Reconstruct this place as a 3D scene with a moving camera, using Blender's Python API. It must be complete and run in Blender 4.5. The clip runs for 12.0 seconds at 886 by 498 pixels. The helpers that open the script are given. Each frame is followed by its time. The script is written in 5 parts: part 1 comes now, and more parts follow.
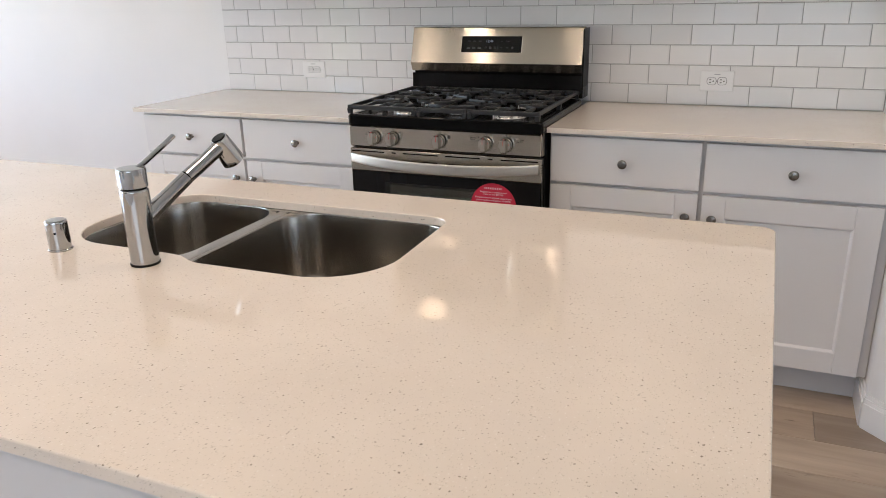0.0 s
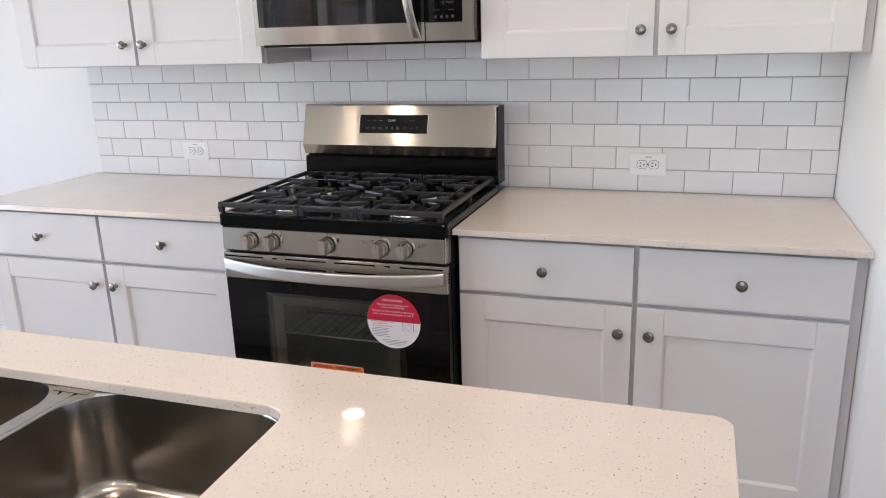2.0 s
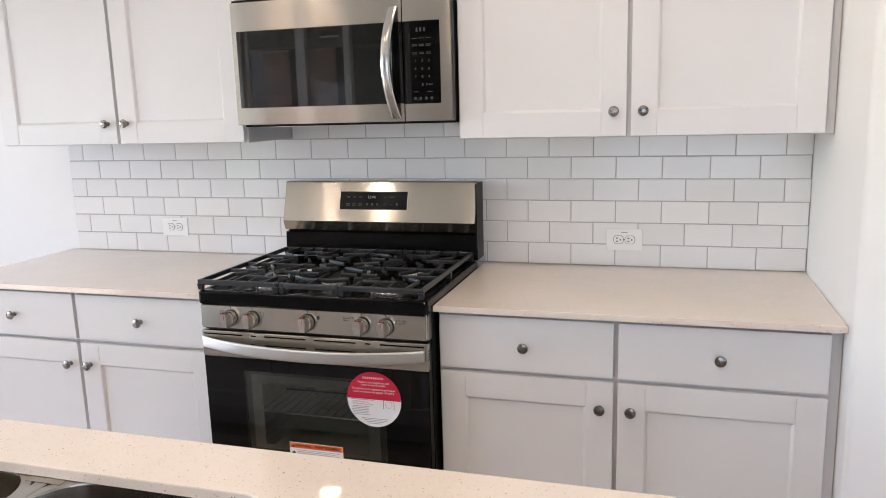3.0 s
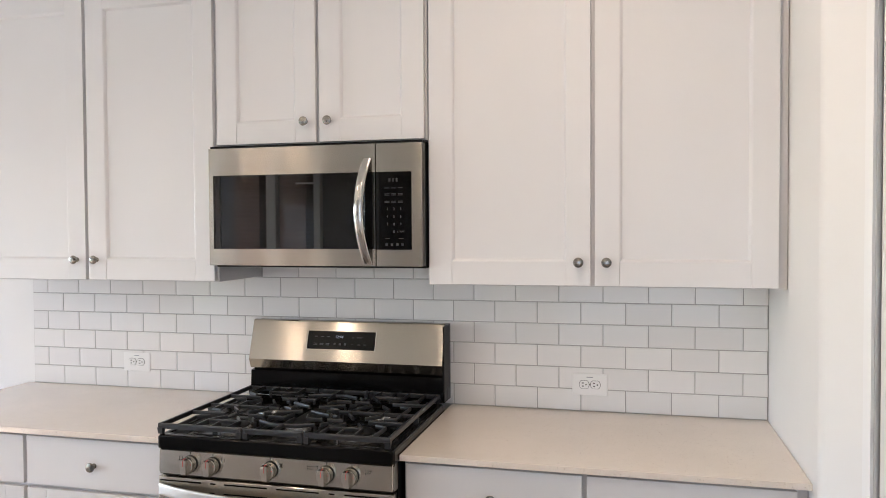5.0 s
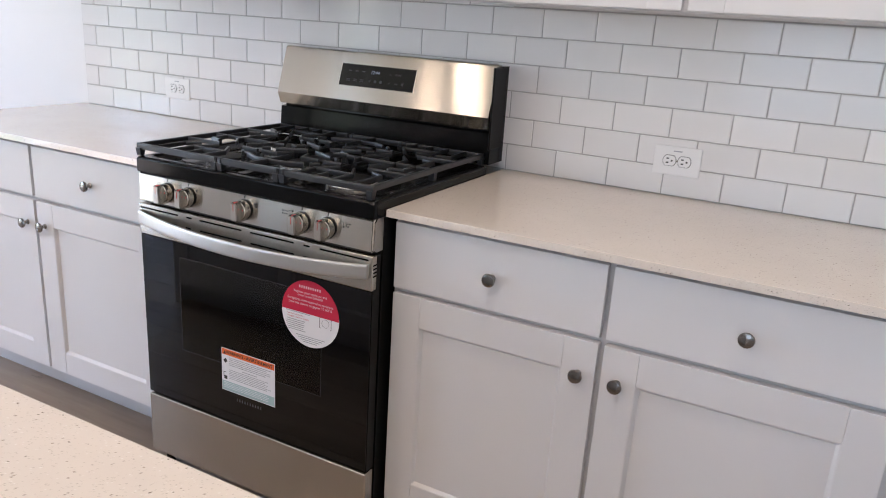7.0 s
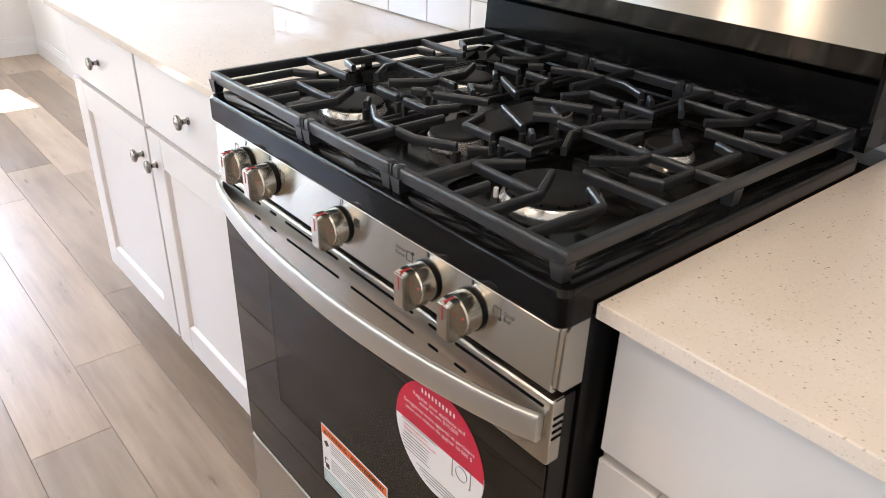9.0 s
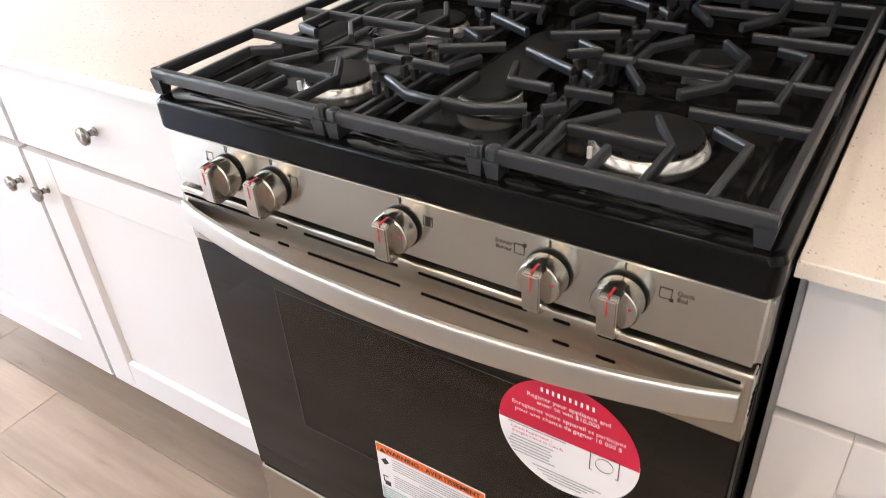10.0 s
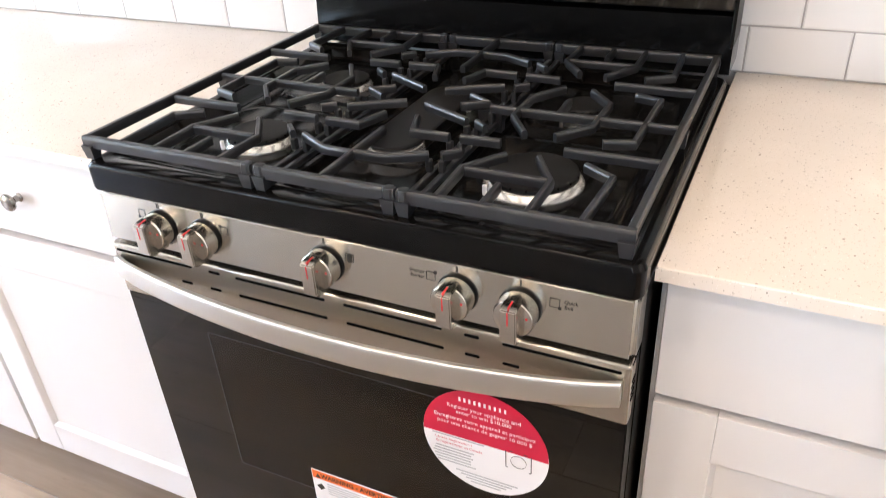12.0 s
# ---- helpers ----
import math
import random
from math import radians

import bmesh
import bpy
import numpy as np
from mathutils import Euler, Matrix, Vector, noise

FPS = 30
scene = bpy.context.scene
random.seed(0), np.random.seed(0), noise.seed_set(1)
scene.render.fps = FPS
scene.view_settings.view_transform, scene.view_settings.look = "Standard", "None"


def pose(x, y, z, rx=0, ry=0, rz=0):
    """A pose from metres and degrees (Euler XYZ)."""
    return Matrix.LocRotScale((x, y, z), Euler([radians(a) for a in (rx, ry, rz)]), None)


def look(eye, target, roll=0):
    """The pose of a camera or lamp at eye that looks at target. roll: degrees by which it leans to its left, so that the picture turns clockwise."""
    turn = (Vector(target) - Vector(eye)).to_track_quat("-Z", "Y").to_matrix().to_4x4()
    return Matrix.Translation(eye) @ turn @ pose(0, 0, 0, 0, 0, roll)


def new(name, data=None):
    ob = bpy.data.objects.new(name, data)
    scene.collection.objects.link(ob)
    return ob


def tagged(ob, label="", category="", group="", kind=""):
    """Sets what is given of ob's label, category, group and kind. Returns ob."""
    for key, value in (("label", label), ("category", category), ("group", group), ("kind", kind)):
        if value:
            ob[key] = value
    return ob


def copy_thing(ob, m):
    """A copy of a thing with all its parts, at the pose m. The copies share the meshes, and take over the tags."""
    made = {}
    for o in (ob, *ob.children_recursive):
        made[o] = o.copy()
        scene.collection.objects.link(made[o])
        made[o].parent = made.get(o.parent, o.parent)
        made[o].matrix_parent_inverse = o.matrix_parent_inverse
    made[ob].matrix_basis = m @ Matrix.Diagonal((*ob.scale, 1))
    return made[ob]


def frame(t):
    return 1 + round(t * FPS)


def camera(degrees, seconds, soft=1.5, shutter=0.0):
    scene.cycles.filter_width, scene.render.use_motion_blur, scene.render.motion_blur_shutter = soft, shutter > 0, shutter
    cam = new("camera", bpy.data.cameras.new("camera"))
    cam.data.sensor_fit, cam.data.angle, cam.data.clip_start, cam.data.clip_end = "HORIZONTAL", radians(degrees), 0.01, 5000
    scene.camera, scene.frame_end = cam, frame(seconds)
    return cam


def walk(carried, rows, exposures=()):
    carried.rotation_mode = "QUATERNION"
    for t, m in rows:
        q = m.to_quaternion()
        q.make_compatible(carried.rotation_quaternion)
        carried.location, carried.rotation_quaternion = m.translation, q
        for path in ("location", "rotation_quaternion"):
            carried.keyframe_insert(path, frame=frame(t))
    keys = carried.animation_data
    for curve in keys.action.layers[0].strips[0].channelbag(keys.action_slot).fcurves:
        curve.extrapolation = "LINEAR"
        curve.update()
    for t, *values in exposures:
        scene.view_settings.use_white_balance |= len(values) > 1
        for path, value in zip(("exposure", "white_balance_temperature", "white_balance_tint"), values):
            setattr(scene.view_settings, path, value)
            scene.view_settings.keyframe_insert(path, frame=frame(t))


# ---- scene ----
cam = camera(60.8, 12.0, soft=0.55, shutter=0.15)
PATH = [
    (0, (1.073, -3.185, 1.381), (0.326, -1.449, 0.726), -1.4),
    (0.5, (1.038, -2.944, 1.351), (0.308, -1.227, 0.632), -1.7),
    (1, (1.005, -2.777, 1.38), (0.315, -1.043, 0.662), -1.8),
    (1.5, (1.022, -2.698, 1.423), (0.368, -0.919, 0.784), -1.7),
    (2, (1.045, -2.67, 1.454), (0.422, -0.849, 0.912), -1.7),
    (2.5, (1.042, -2.672, 1.469), (0.446, -0.815, 1.023), -1.8),
    (2.7, (1.041, -2.673, 1.471), (0.453, -0.806, 1.061), -1.7),
    (4.3, (1.036, -2.713, 1.54), (0.531, -0.786, 1.357), -1.1),
    (4.5, (1.036, -2.701, 1.543), (0.539, -0.769, 1.408), -0.8),
    (5, (1.03, -2.705, 1.563), (0.545, -0.766, 1.509), -0.3),
    (5.5, (1.04, -2.684, 1.562), (0.547, -0.745, 1.553), 0.1),
    (6, (1.153, -2.554, 1.522), (0.576, -0.642, 1.431), 0.9),
    (6.5, (1.249, -2.366, 1.423), (0.538, -0.524, 1.101), 2.2),
    (6.8, (1.262, -2.195, 1.377), (0.461, -0.436, 0.863), 2.9),
    (7, (1.262, -2.066, 1.341), (0.389, -0.366, 0.752), 3.7),
    (7.2, (1.275, -1.937, 1.334), (0.314, -0.319, 0.657), 4.0),
    (8.8, (0.829, -1.205, 1.298), (-0.524, -0.069, 0.361), 2.7),
    (9, (0.751, -1.156, 1.296), (-0.589, -0.015, 0.346), 1.6),
    (9.5, (0.58, -1.155, 1.281), (-0.611, 0.095, 0.272), -1.6),
    (10, (0.431, -1.233, 1.296), (-0.516, 0.12, 0.166), -3.9),
    (10.5, (0.449, -1.289, 1.275), (-0.345, 0.036, 0.005), -4.0),
    (11, (0.483, -1.339, 1.256), (-0.259, -0.025, -0.057), -3.8),
    (11.5, (0.484, -1.346, 1.29), (-0.267, 0.052, 0.072), -3.7),
    (12, (0.482, -1.326, 1.347), (-0.289, 0.197, 0.305), -3.4),
]
EXPOSURES = [
    (0.0, 3.10, 6050, 13), (0.5, 3.07, 5920, 13), (1.0, 3.09, 5720, 13), (1.5, 3.20, 5690, 14), (2.5, 3.40, 5800, 14), (3.5, 3.42, 5950, 14), (4.5, 3.32, 6030, 13), (5.0, 3.28, 6050, 14),
    (5.5, 3.28, 5980, 14), (6.0, 3.25, 5850, 14), (6.5, 3.24, 5560, 15), (7.2, 3.39, 5780, 15), (9.0, 3.79, 6050, 13), (10.0, 4.14, 6050, 14), (10.5, 4.35, 5970, 13), (12.0, 4.29, 5970, 14),
]
walk(cam, [(t, look(eye, target, roll)) for t, eye, target, roll in PATH], EXPOSURES)

# ---------------------------------------------------------------- light
SUN_DIR = Vector((0.9935 * math.cos(radians(56)), 0.114 * math.cos(radians(56)), -math.sin(radians(56))))
world = bpy.data.worlds.new("sky")
scene.world = world
world.use_nodes = True
wn = world.node_tree.nodes
sky = wn.new("ShaderNodeTexSky")
sky.sky_type = "NISHITA"
sky.sun_disc = False
sky.sun_elevation = radians(56)
sky.sun_rotation = math.atan2(-SUN_DIR.x, -SUN_DIR.y)
world.node_tree.links.new(sky.outputs[0], wn["Background"].inputs[0])
wn["Background"].inputs[1].default_value = 0.15


def lamp(name, kind, m, energy, color=(1, 1, 1), size=(1, 1), spread=180):
    d = bpy.data.lights.new(name, kind)
    d.energy, d.color = energy, color
    if kind == "AREA":
        d.shape, d.size, d.size_y, d.spread = "RECTANGLE", size[0], size[1], radians(spread)
    ob = new(name, d)
    ob.matrix_world = m
    return ob


sun = lamp("sun", "SUN", look((0, 0, 0), SUN_DIR), 3.2, (1, 0.95, 0.88))
sun.data.angle = radians(0.5)
# daylight through the window and glass door of the west wall, and the south windows
WEST_A = (-0.40, -2.20, 1.10, 2.00)          # y0, y1, z0, z1
WEST_B = (-2.75, -5.35, 0.02, 2.15)
SOUTH = ((-4.60, -4.05, 0.30, 2.62), (-3.75, -1.05, 0.30, 2.62), (0.3, 2.7, 0.60, 2.30))  # x0, x1, z0, z1
X_WEST, Y_SOUTH, Y_NORTH, X_EAST, CEIL = -4.79, -6.0, 0.012, 4.2, 2.90
DAY = (0.80, 0.91, 1.0)
for y0, y1, z0, z1, watts in ((*WEST_A, 3.4), (*WEST_B, 1.7)):
    c = (X_WEST - 0.06, (y0 + y1) / 2, (z0 + z1) / 2)
    lamp("window_daylight", "AREA", look(c, (c[0] + 1, c[1], c[2])), watts, DAY, (y0 - y1, z1 - z0))
c = ((SOUTH[2][0] + SOUTH[2][1]) / 2, Y_SOUTH - 0.06, (SOUTH[2][2] + SOUTH[2][3]) / 2)
lamp("window_daylight", "AREA", look(c, (c[0], c[1] + 1, c[2])), 3.2, DAY, (SOUTH[2][1] - SOUTH[2][0], SOUTH[2][3] - SOUTH[2][2]))
# the lamp at (0.90, -1.20) is an added fill that brightens the right worktop
DOWNLIGHTS = ((-2.2, -4.0), (-1.12, -2.38), (0.25, -2.38), (0.90, -1.20), (-0.6, -4.0), (1.05, -4.0))
for x, y in DOWNLIGHTS:
    d = lamp("downlight_lamp", "AREA", look((x, y, CEIL - 0.012), (x, y, 0)), 0.72, (1, 0.75, 0.52), (0.15, 0.15), 160)
    d.data.shape = "DISK"


# ---------------------------------------------------------------- materials
class Mat:
    """A node material with a Principled shader and short ways to wire it."""

    def __init__(self, name, color=(0.8, 0.8, 0.8), rough=0.5, metal=0.0, coat=0.0):
        self.m = bpy.data.materials.new(name)
        self.m.use_nodes = True
        self.t = self.m.node_tree
        self.p = self.t.nodes["Principled BSDF"]
        self.set("Base Color", (*color, 1))
        self.set("Roughness", rough)
        self.set("Metallic", metal)
        self.set("Coat Weight", coat)
        self._co = None

    def set(self, key, value):
        self.p.inputs[key].default_value = value

    def node(self, kind, **props):
        n = self.t.nodes.new(kind)
        for k, v in props.items():
            n.inputs[k.replace("_", " ")].default_value = v
        return n

    def link(self, a, b):
        self.t.links.new(a, b)

    def coords(self, scale=(1, 1, 1), kind="Object"):
        if self._co is None:
            self._co = self.t.nodes.new("ShaderNodeTexCoord")
        mp = self.t.nodes.new("ShaderNodeMapping")
        mp.inputs["Scale"].default_value = scale
        self.link(self._co.outputs[kind], mp.inputs[0])
        return mp.outputs[0]

    def noise(self, scale, detail=4, rough=0.55, co=None):
        n = self.node("ShaderNodeTexNoise", Scale=scale, Detail=detail, Roughness=rough)
        if co is not None:
            self.link(co, n.inputs["Vector"])
        return n.outputs[0]

    def ramp(self, fac, stops):
        r = self.t.nodes.new("ShaderNodeValToRGB")
        e = r.color_ramp.elements
        while len(e) < len(stops):
            e.new(0.5)
        for el, (pos, col) in zip(e, stops):
            el.position = pos
            el.color = (*col, 1) if len(col) == 3 else col
        self.link(fac, r.inputs[0])
        return r.outputs[0]

    def mix(self, fac, a, b, mode="MIX"):
        n = self.t.nodes.new("ShaderNodeMix")
        n.data_type, n.blend_type = "RGBA", mode
        for sock, v in ((n.inputs[0], fac), (n.inputs[6], a), (n.inputs[7], b)):
            if isinstance(v, bpy.types.NodeSocket):
                self.link(v, sock)
            elif isinstance(v, (int, float)):
                sock.default_value = v
            else:
                sock.default_value = (*v, 1)
        return n.outputs[2]

    def span(self, fac, lo, hi):
        n = self.t.nodes.new("ShaderNodeMapRange")
        n.inputs["To Min"].default_value, n.inputs["To Max"].default_value = lo, hi
        self.link(fac, n.inputs[0])
        return n.outputs[0]

    def bump(self, height, strength=0.2, dist=0.001):
        b = self.node("ShaderNodeBump", Strength=strength, Distance=dist)
        self.link(height, b.inputs["Height"])
        self.link(b.outputs[0], self.p.inputs["Normal"])

    def to(self, key, sock):
        self.link(sock, self.p.inputs[key])


def paint(name, color, rough=0.45, grain=260, strength=0.08, spread=0.03):
    a = Mat(name, color, rough)
    co = a.coords()
    n1 = a.noise(2.2, 3, 0.5, co)
    lo = tuple(max(0, c - spread) for c in color)
    hi = tuple(min(1, c + spread) for c in color)
    a.to("Base Color", a.ramp(n1, ((0.3, lo), (0.7, hi))))
    n2 = a.noise(grain, 3, 0.6, co)
    a.to("Roughness", a.span(a.noise(9, 4, 0.6, co), rough - 0.06, rough + 0.08))
    a.bump(n2, strength, 0.0008)
    return a.m


def brushed(name, color, rough, axis_scale, aniso=0.0, turn=0.25, vary=1.0, wavy=0.0):
    a = Mat(name, color, rough, 1.0)
    co = a.coords(axis_scale)
    n = a.noise(1.0, 4, 0.6, co)
    a.to("Base Color", a.ramp(n, ((0.3, tuple(c * 0.985 for c in color)), (0.7, color))))
    a.to("Roughness", a.span(n, rough - 0.02 * vary, rough + 0.03 * vary))
    a.set("Anisotropic", aniso)
    if aniso:
        tg = a.node("ShaderNodeCombineXYZ", X=1.0, Y=0.03, Z=0.01)
        a.link(tg.outputs[0], a.p.inputs["Tangent"])
        a.set("Anisotropic Rotation", turn)
    if wavy:
        a.bump(a.noise(1.0, 1, 0.4, a.coords((9, 9, 3.5))), wavy, 0.001)
    return a.m


M_WALL = paint("wall_paint", (0.80, 0.79, 0.78), 0.6, 180, 0.18, 0.012)
M_CEIL = paint("ceiling_paint", (0.84, 0.83, 0.81), 0.8, 120, 0.3, 0.01)
M_TRIM = paint("trim_paint", (0.83, 0.83, 0.83), 0.32, 90, 0.04, 0.01)
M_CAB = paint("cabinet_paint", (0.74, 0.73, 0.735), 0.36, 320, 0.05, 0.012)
# cabinet_paint at about 0.8, for the bodies that show between the doors
M_CABFRAME = paint("cabinet_paint_darker", (0.60, 0.59, 0.595), 0.42, 320, 0.05, 0.012)
M_KICK = paint("toe_kick_paint", (0.62, 0.62, 0.64), 0.45, 200, 0.05, 0.02)


def quartz(name, base):
    a = Mat(name, base, 0.12)
    co = a.coords()
    cloud = a.noise(6, 4, 0.55, co)
    col = a.ramp(cloud, ((0.3, tuple(c * 0.965 for c in base)), (0.7, tuple(min(1, c * 1.025) for c in base))))
    for scale, keep, size, dark in ((210, 0.88, 0.25, (0.46, 0.40, 0.335)), (420, 0.81, 0.32, (0.56, 0.50, 0.43)), (185, 0.957, 0.23, (0.24, 0.205, 0.165)), (330, 0.90, 0.30, (0.82, 0.77, 0.71))):
        v = a.node("ShaderNodeTexVoronoi", Scale=scale, Randomness=1.0)
        warp = a.node("ShaderNodeMix")
        warp.data_type = "VECTOR"
        warp.inputs[0].default_value = 0.004
        nz = a.node("ShaderNodeTexNoise", Scale=scale * 1.7, Detail=2.0)
        a.link(co, nz.inputs["Vector"])
        a.link(co, warp.inputs[4])
        a.link(nz.outputs[1], warp.inputs[5])
        a.link(warp.outputs[1], v.inputs["Vector"])
        sep = a.t.nodes.new("ShaderNodeSeparateColor")
        a.link(v.outputs["Color"], sep.inputs[0])
        rare = a.node("ShaderNodeMath")
        rare.operation = "GREATER_THAN"
        rare.inputs[1].default_value = keep
        a.link(sep.outputs[0], rare.inputs[0])
        near = a.node("ShaderNodeMath")
        near.operation = "LESS_THAN"
        near.inputs[1].default_value = size
        a.link(v.outputs["Distance"], near.inputs[0])
        both = a.node("ShaderNodeMath")
        both.operation = "MULTIPLY"
        a.link(rare.outputs[0], both.inputs[0])
        a.link(near.outputs[0], both.inputs[1])
        col = a.mix(both.outputs[0], col, dark)
    a.to("Base Color", col)
    a.to("Roughness", a.span(a.noise(30, 3, 0.6, co), 0.02, 0.045))
    a.set("IOR", 1.7)
    return a.m


M_QUARTZ = quartz("speckled_quartz", (0.75, 0.68, 0.605))

a = Mat("glazed_tile", (0.80, 0.80, 0.795), 0.10)
rnd = a.t.nodes.new("ShaderNodeObjectInfo")
a.to("Base Color", a.ramp(rnd.outputs["Random"], ((0.0, (0.765, 0.75, 0.742)), (1.0, (0.82, 0.805, 0.795)))))
a.bump(a.noise(9, 2, 0.5, a.coords()), 0.10, 0.0012)
a.to("Roughness", a.span(a.noise(40, 3, 0.6, a.coords()), 0.07, 0.16))
M_TILE = a.m
M_GROUT = paint("tile_grout", (0.40, 0.388, 0.375), 0.9, 500, 0.5, 0.03)

M_STEEL = brushed("brushed_steel", (0.50, 0.475, 0.425), 0.19, (1.5, 1.5, 2600), 1.0, vary=0.1, wavy=0.8)
M_STEELH = brushed("brushed_steel_handle", (0.66, 0.645, 0.61), 0.36, (4, 1500, 1500), 0.0)
M_SATIN = brushed("polished_steel_handle", (0.50, 0.49, 0.47), 0.17, (4, 1500, 1500))
M_KNOBSTEEL = brushed("brushed_steel_knob", (0.60, 0.57, 0.515), 0.21, (4, 1500, 1500))
M_SINK = brushed("sink_steel", (0.41, 0.385, 0.35), 0.2, (420, 420, 5), vary=2.0)
M_CHROME = brushed("chrome", (0.46, 0.465, 0.475), 0.05, (20, 20, 20))
M_NICKEL = brushed("brushed_nickel", (0.28, 0.267, 0.25), 0.20, (80, 80, 80))
M_ALU = paint("aluminium_burner", (0.74, 0.73, 0.71), 0.22, 400, 0.1, 0.05)
M_ALU.node_tree.nodes["Principled BSDF"].inputs["Metallic"].default_value = 0.75

a = Mat("black_enamel", (0.003, 0.003, 0.003), 0.10)
a.set("Specular IOR Level", 0.16)
a.to("Roughness", a.span(a.noise(25, 3, 0.6, a.coords()), 0.08, 0.18))
M_ENAMEL = a.m
a = Mat("cast_iron", (0.016, 0.0178, 0.021), 0.34)
a.set("Specular IOR Level", 0.55)
a.bump(a.noise(420, 3, 0.6, a.coords()), 0.10, 0.0005)
a.to("Roughness", a.span(a.noise(60, 3, 0.6, a.coords()), 0.30, 0.37))
M_IRON = a.m
a = Mat("burner_cap_enamel", (0.006, 0.006, 0.006), 0.5)
a.set("Specular IOR Level", 0.3)
a.bump(a.noise(600, 2, 0.6, a.coords()), 0.2, 0.0004)
M_CAP = a.m
a = Mat("black_glass", (0.0025, 0.0025, 0.0025), 0.05)
a.set("IOR", 1.39)
a.to("Roughness", a.span(a.noise(12, 3, 0.6, a.coords()), 0.015, 0.04))
M_BGLASS = a.m
a = Mat("shield_glass", (0.005, 0.006, 0.006), 0.02)
a.set("IOR", 1.68)
M_MESH = a.m
a = Mat("microwave_glass", (0.003, 0.003, 0.003), 0.02)
a.set("IOR", 1.68)
M_MWGLASS = a.m
a = Mat("black_plastic", (0.004, 0.004, 0.004), 0.35)
a.set("Specular IOR Level", 0.16)
a.bump(a.noise(700, 2, 0.6, a.coords()), 0.2, 0.0003)
M_BLACK = a.m
M_DARKGREY = paint("dark_grey_liner", (0.22, 0.25, 0.20), 0.4, 300, 0.1, 0.015)
M_SURROUND = paint("oven_window_surround", (0.085, 0.08, 0.068), 0.5, 300, 0.1, 0.004)


def plain(name, color, rough=0.5, emit=0.0):
    a = Mat(name, color, rough)
    if emit:
        a.set("Emission Color", (*color, 1))
        a.set("Emission Strength", emit)
    return a.m


M_RED = plain("sticker_red", (0.56, 0.012, 0.05), 0.35)
M_WHITE = plain("sticker_white", (0.82, 0.82, 0.84), 0.4)
M_ORANGE = plain("label_orange", (0.78, 0.15, 0.02), 0.4)
M_TEAL = plain("label_teal", (0.38, 0.52, 0.52), 0.4)
M_INK = plain("black_ink", (0.02, 0.02, 0.02), 0.5)
M_GAP = plain("socket_joint", (0.05, 0.05, 0.05), 0.6)
M_GREYINK = plain("grey_ink", (0.34, 0.35, 0.37), 0.5)
M_LOGO = plain("grey_print", (0.06, 0.06, 0.064), 0.4)
# faint key print, and the painted glint round the oven window
M_DIM = plain("dim_print_and_glint", (0.03, 0.03, 0.033), 0.4)
M_MARK = plain("red_mark", (0.50, 0.02, 0.02), 0.4)
M_DIGIT = plain("clock_digits", (0.30, 0.36, 0.44), 0.4, 0.008)
M_LAMP = plain("lamp_disc", (1.0, 0.75, 0.48), 0.5, 3.0)
M_OUTLET = plain("outlet_plastic", (0.83, 0.82, 0.81), 0.3)
M_SLOT = plain("dark_slot", (0.002, 0.002, 0.002), 0.8)
M_SLOT.node_tree.nodes["Principled BSDF"].inputs["Specular IOR Level"].default_value = 0.05

a = Mat("oven_window_glass", (0.01, 0.012, 0.01), 0.04)
tr = a.node("ShaderNodeBsdfTransparent")
tr.inputs[0].default_value = (0.91, 0.93, 0.89, 1)
gl = a.node("ShaderNodeBsdfGlossy", Roughness=0.03)
fr = a.node("ShaderNodeFresnel", IOR=1.5)
mx = a.node("ShaderNodeMixShader")
a.link(fr.outputs[0], mx.inputs[0])
a.link(tr.outputs[0], mx.inputs[1])
a.link(gl.outputs[0], mx.inputs[2])
a.link(mx.outputs[0], a.t.nodes["Material Output"].inputs[0])
M_OVENGLASS = a.m

a = Mat("window_glass", (1, 1, 1), 0.0)
tr = a.node("ShaderNodeBsdfTransparent")
gl = a.node("ShaderNodeBsdfGlossy", Roughness=0.0)
fr = a.node("ShaderNodeFresnel", IOR=1.45)
mx = a.node("ShaderNodeMixShader")
a.link(fr.outputs[0], mx.inputs[0])
a.link(tr.outputs[0], mx.inputs[1])
a.link(gl.outputs[0], mx.inputs[2])
a.link(mx.outputs[0], a.t.nodes["Material Output"].inputs[0])
M_GLASS = a.m

# floor planks: grey-brown oak look, each plank its own tone
a = Mat("wood_plank", (0.4, 0.33, 0.27), 0.42)
oi = a.t.nodes.new("ShaderNodeObjectInfo")
geo = a.t.nodes.new("ShaderNodeNewGeometry")
shift = a.node("ShaderNodeCombineXYZ")
mul = a.node("ShaderNodeMath")
mul.operation = "MULTIPLY"
mul.inputs[1].default_value = 37.0
a.link(oi.outputs["Random"], mul.inputs[0])
a.link(mul.outputs[0], shift.inputs[0])
a.link(mul.outputs[0], shift.inputs[2])
add = a.node("ShaderNodeVectorMath")
a.link(geo.outputs["Position"], add.inputs[0])
a.link(shift.outputs[0], add.inputs[1])


def stretched(sx, sy):
    mp = a.node("ShaderNodeMapping")
    mp.inputs["Scale"].default_value = (sx, sy, 1)
    a.link(add.outputs[0], mp.inputs[0])
    return mp.outputs[0]


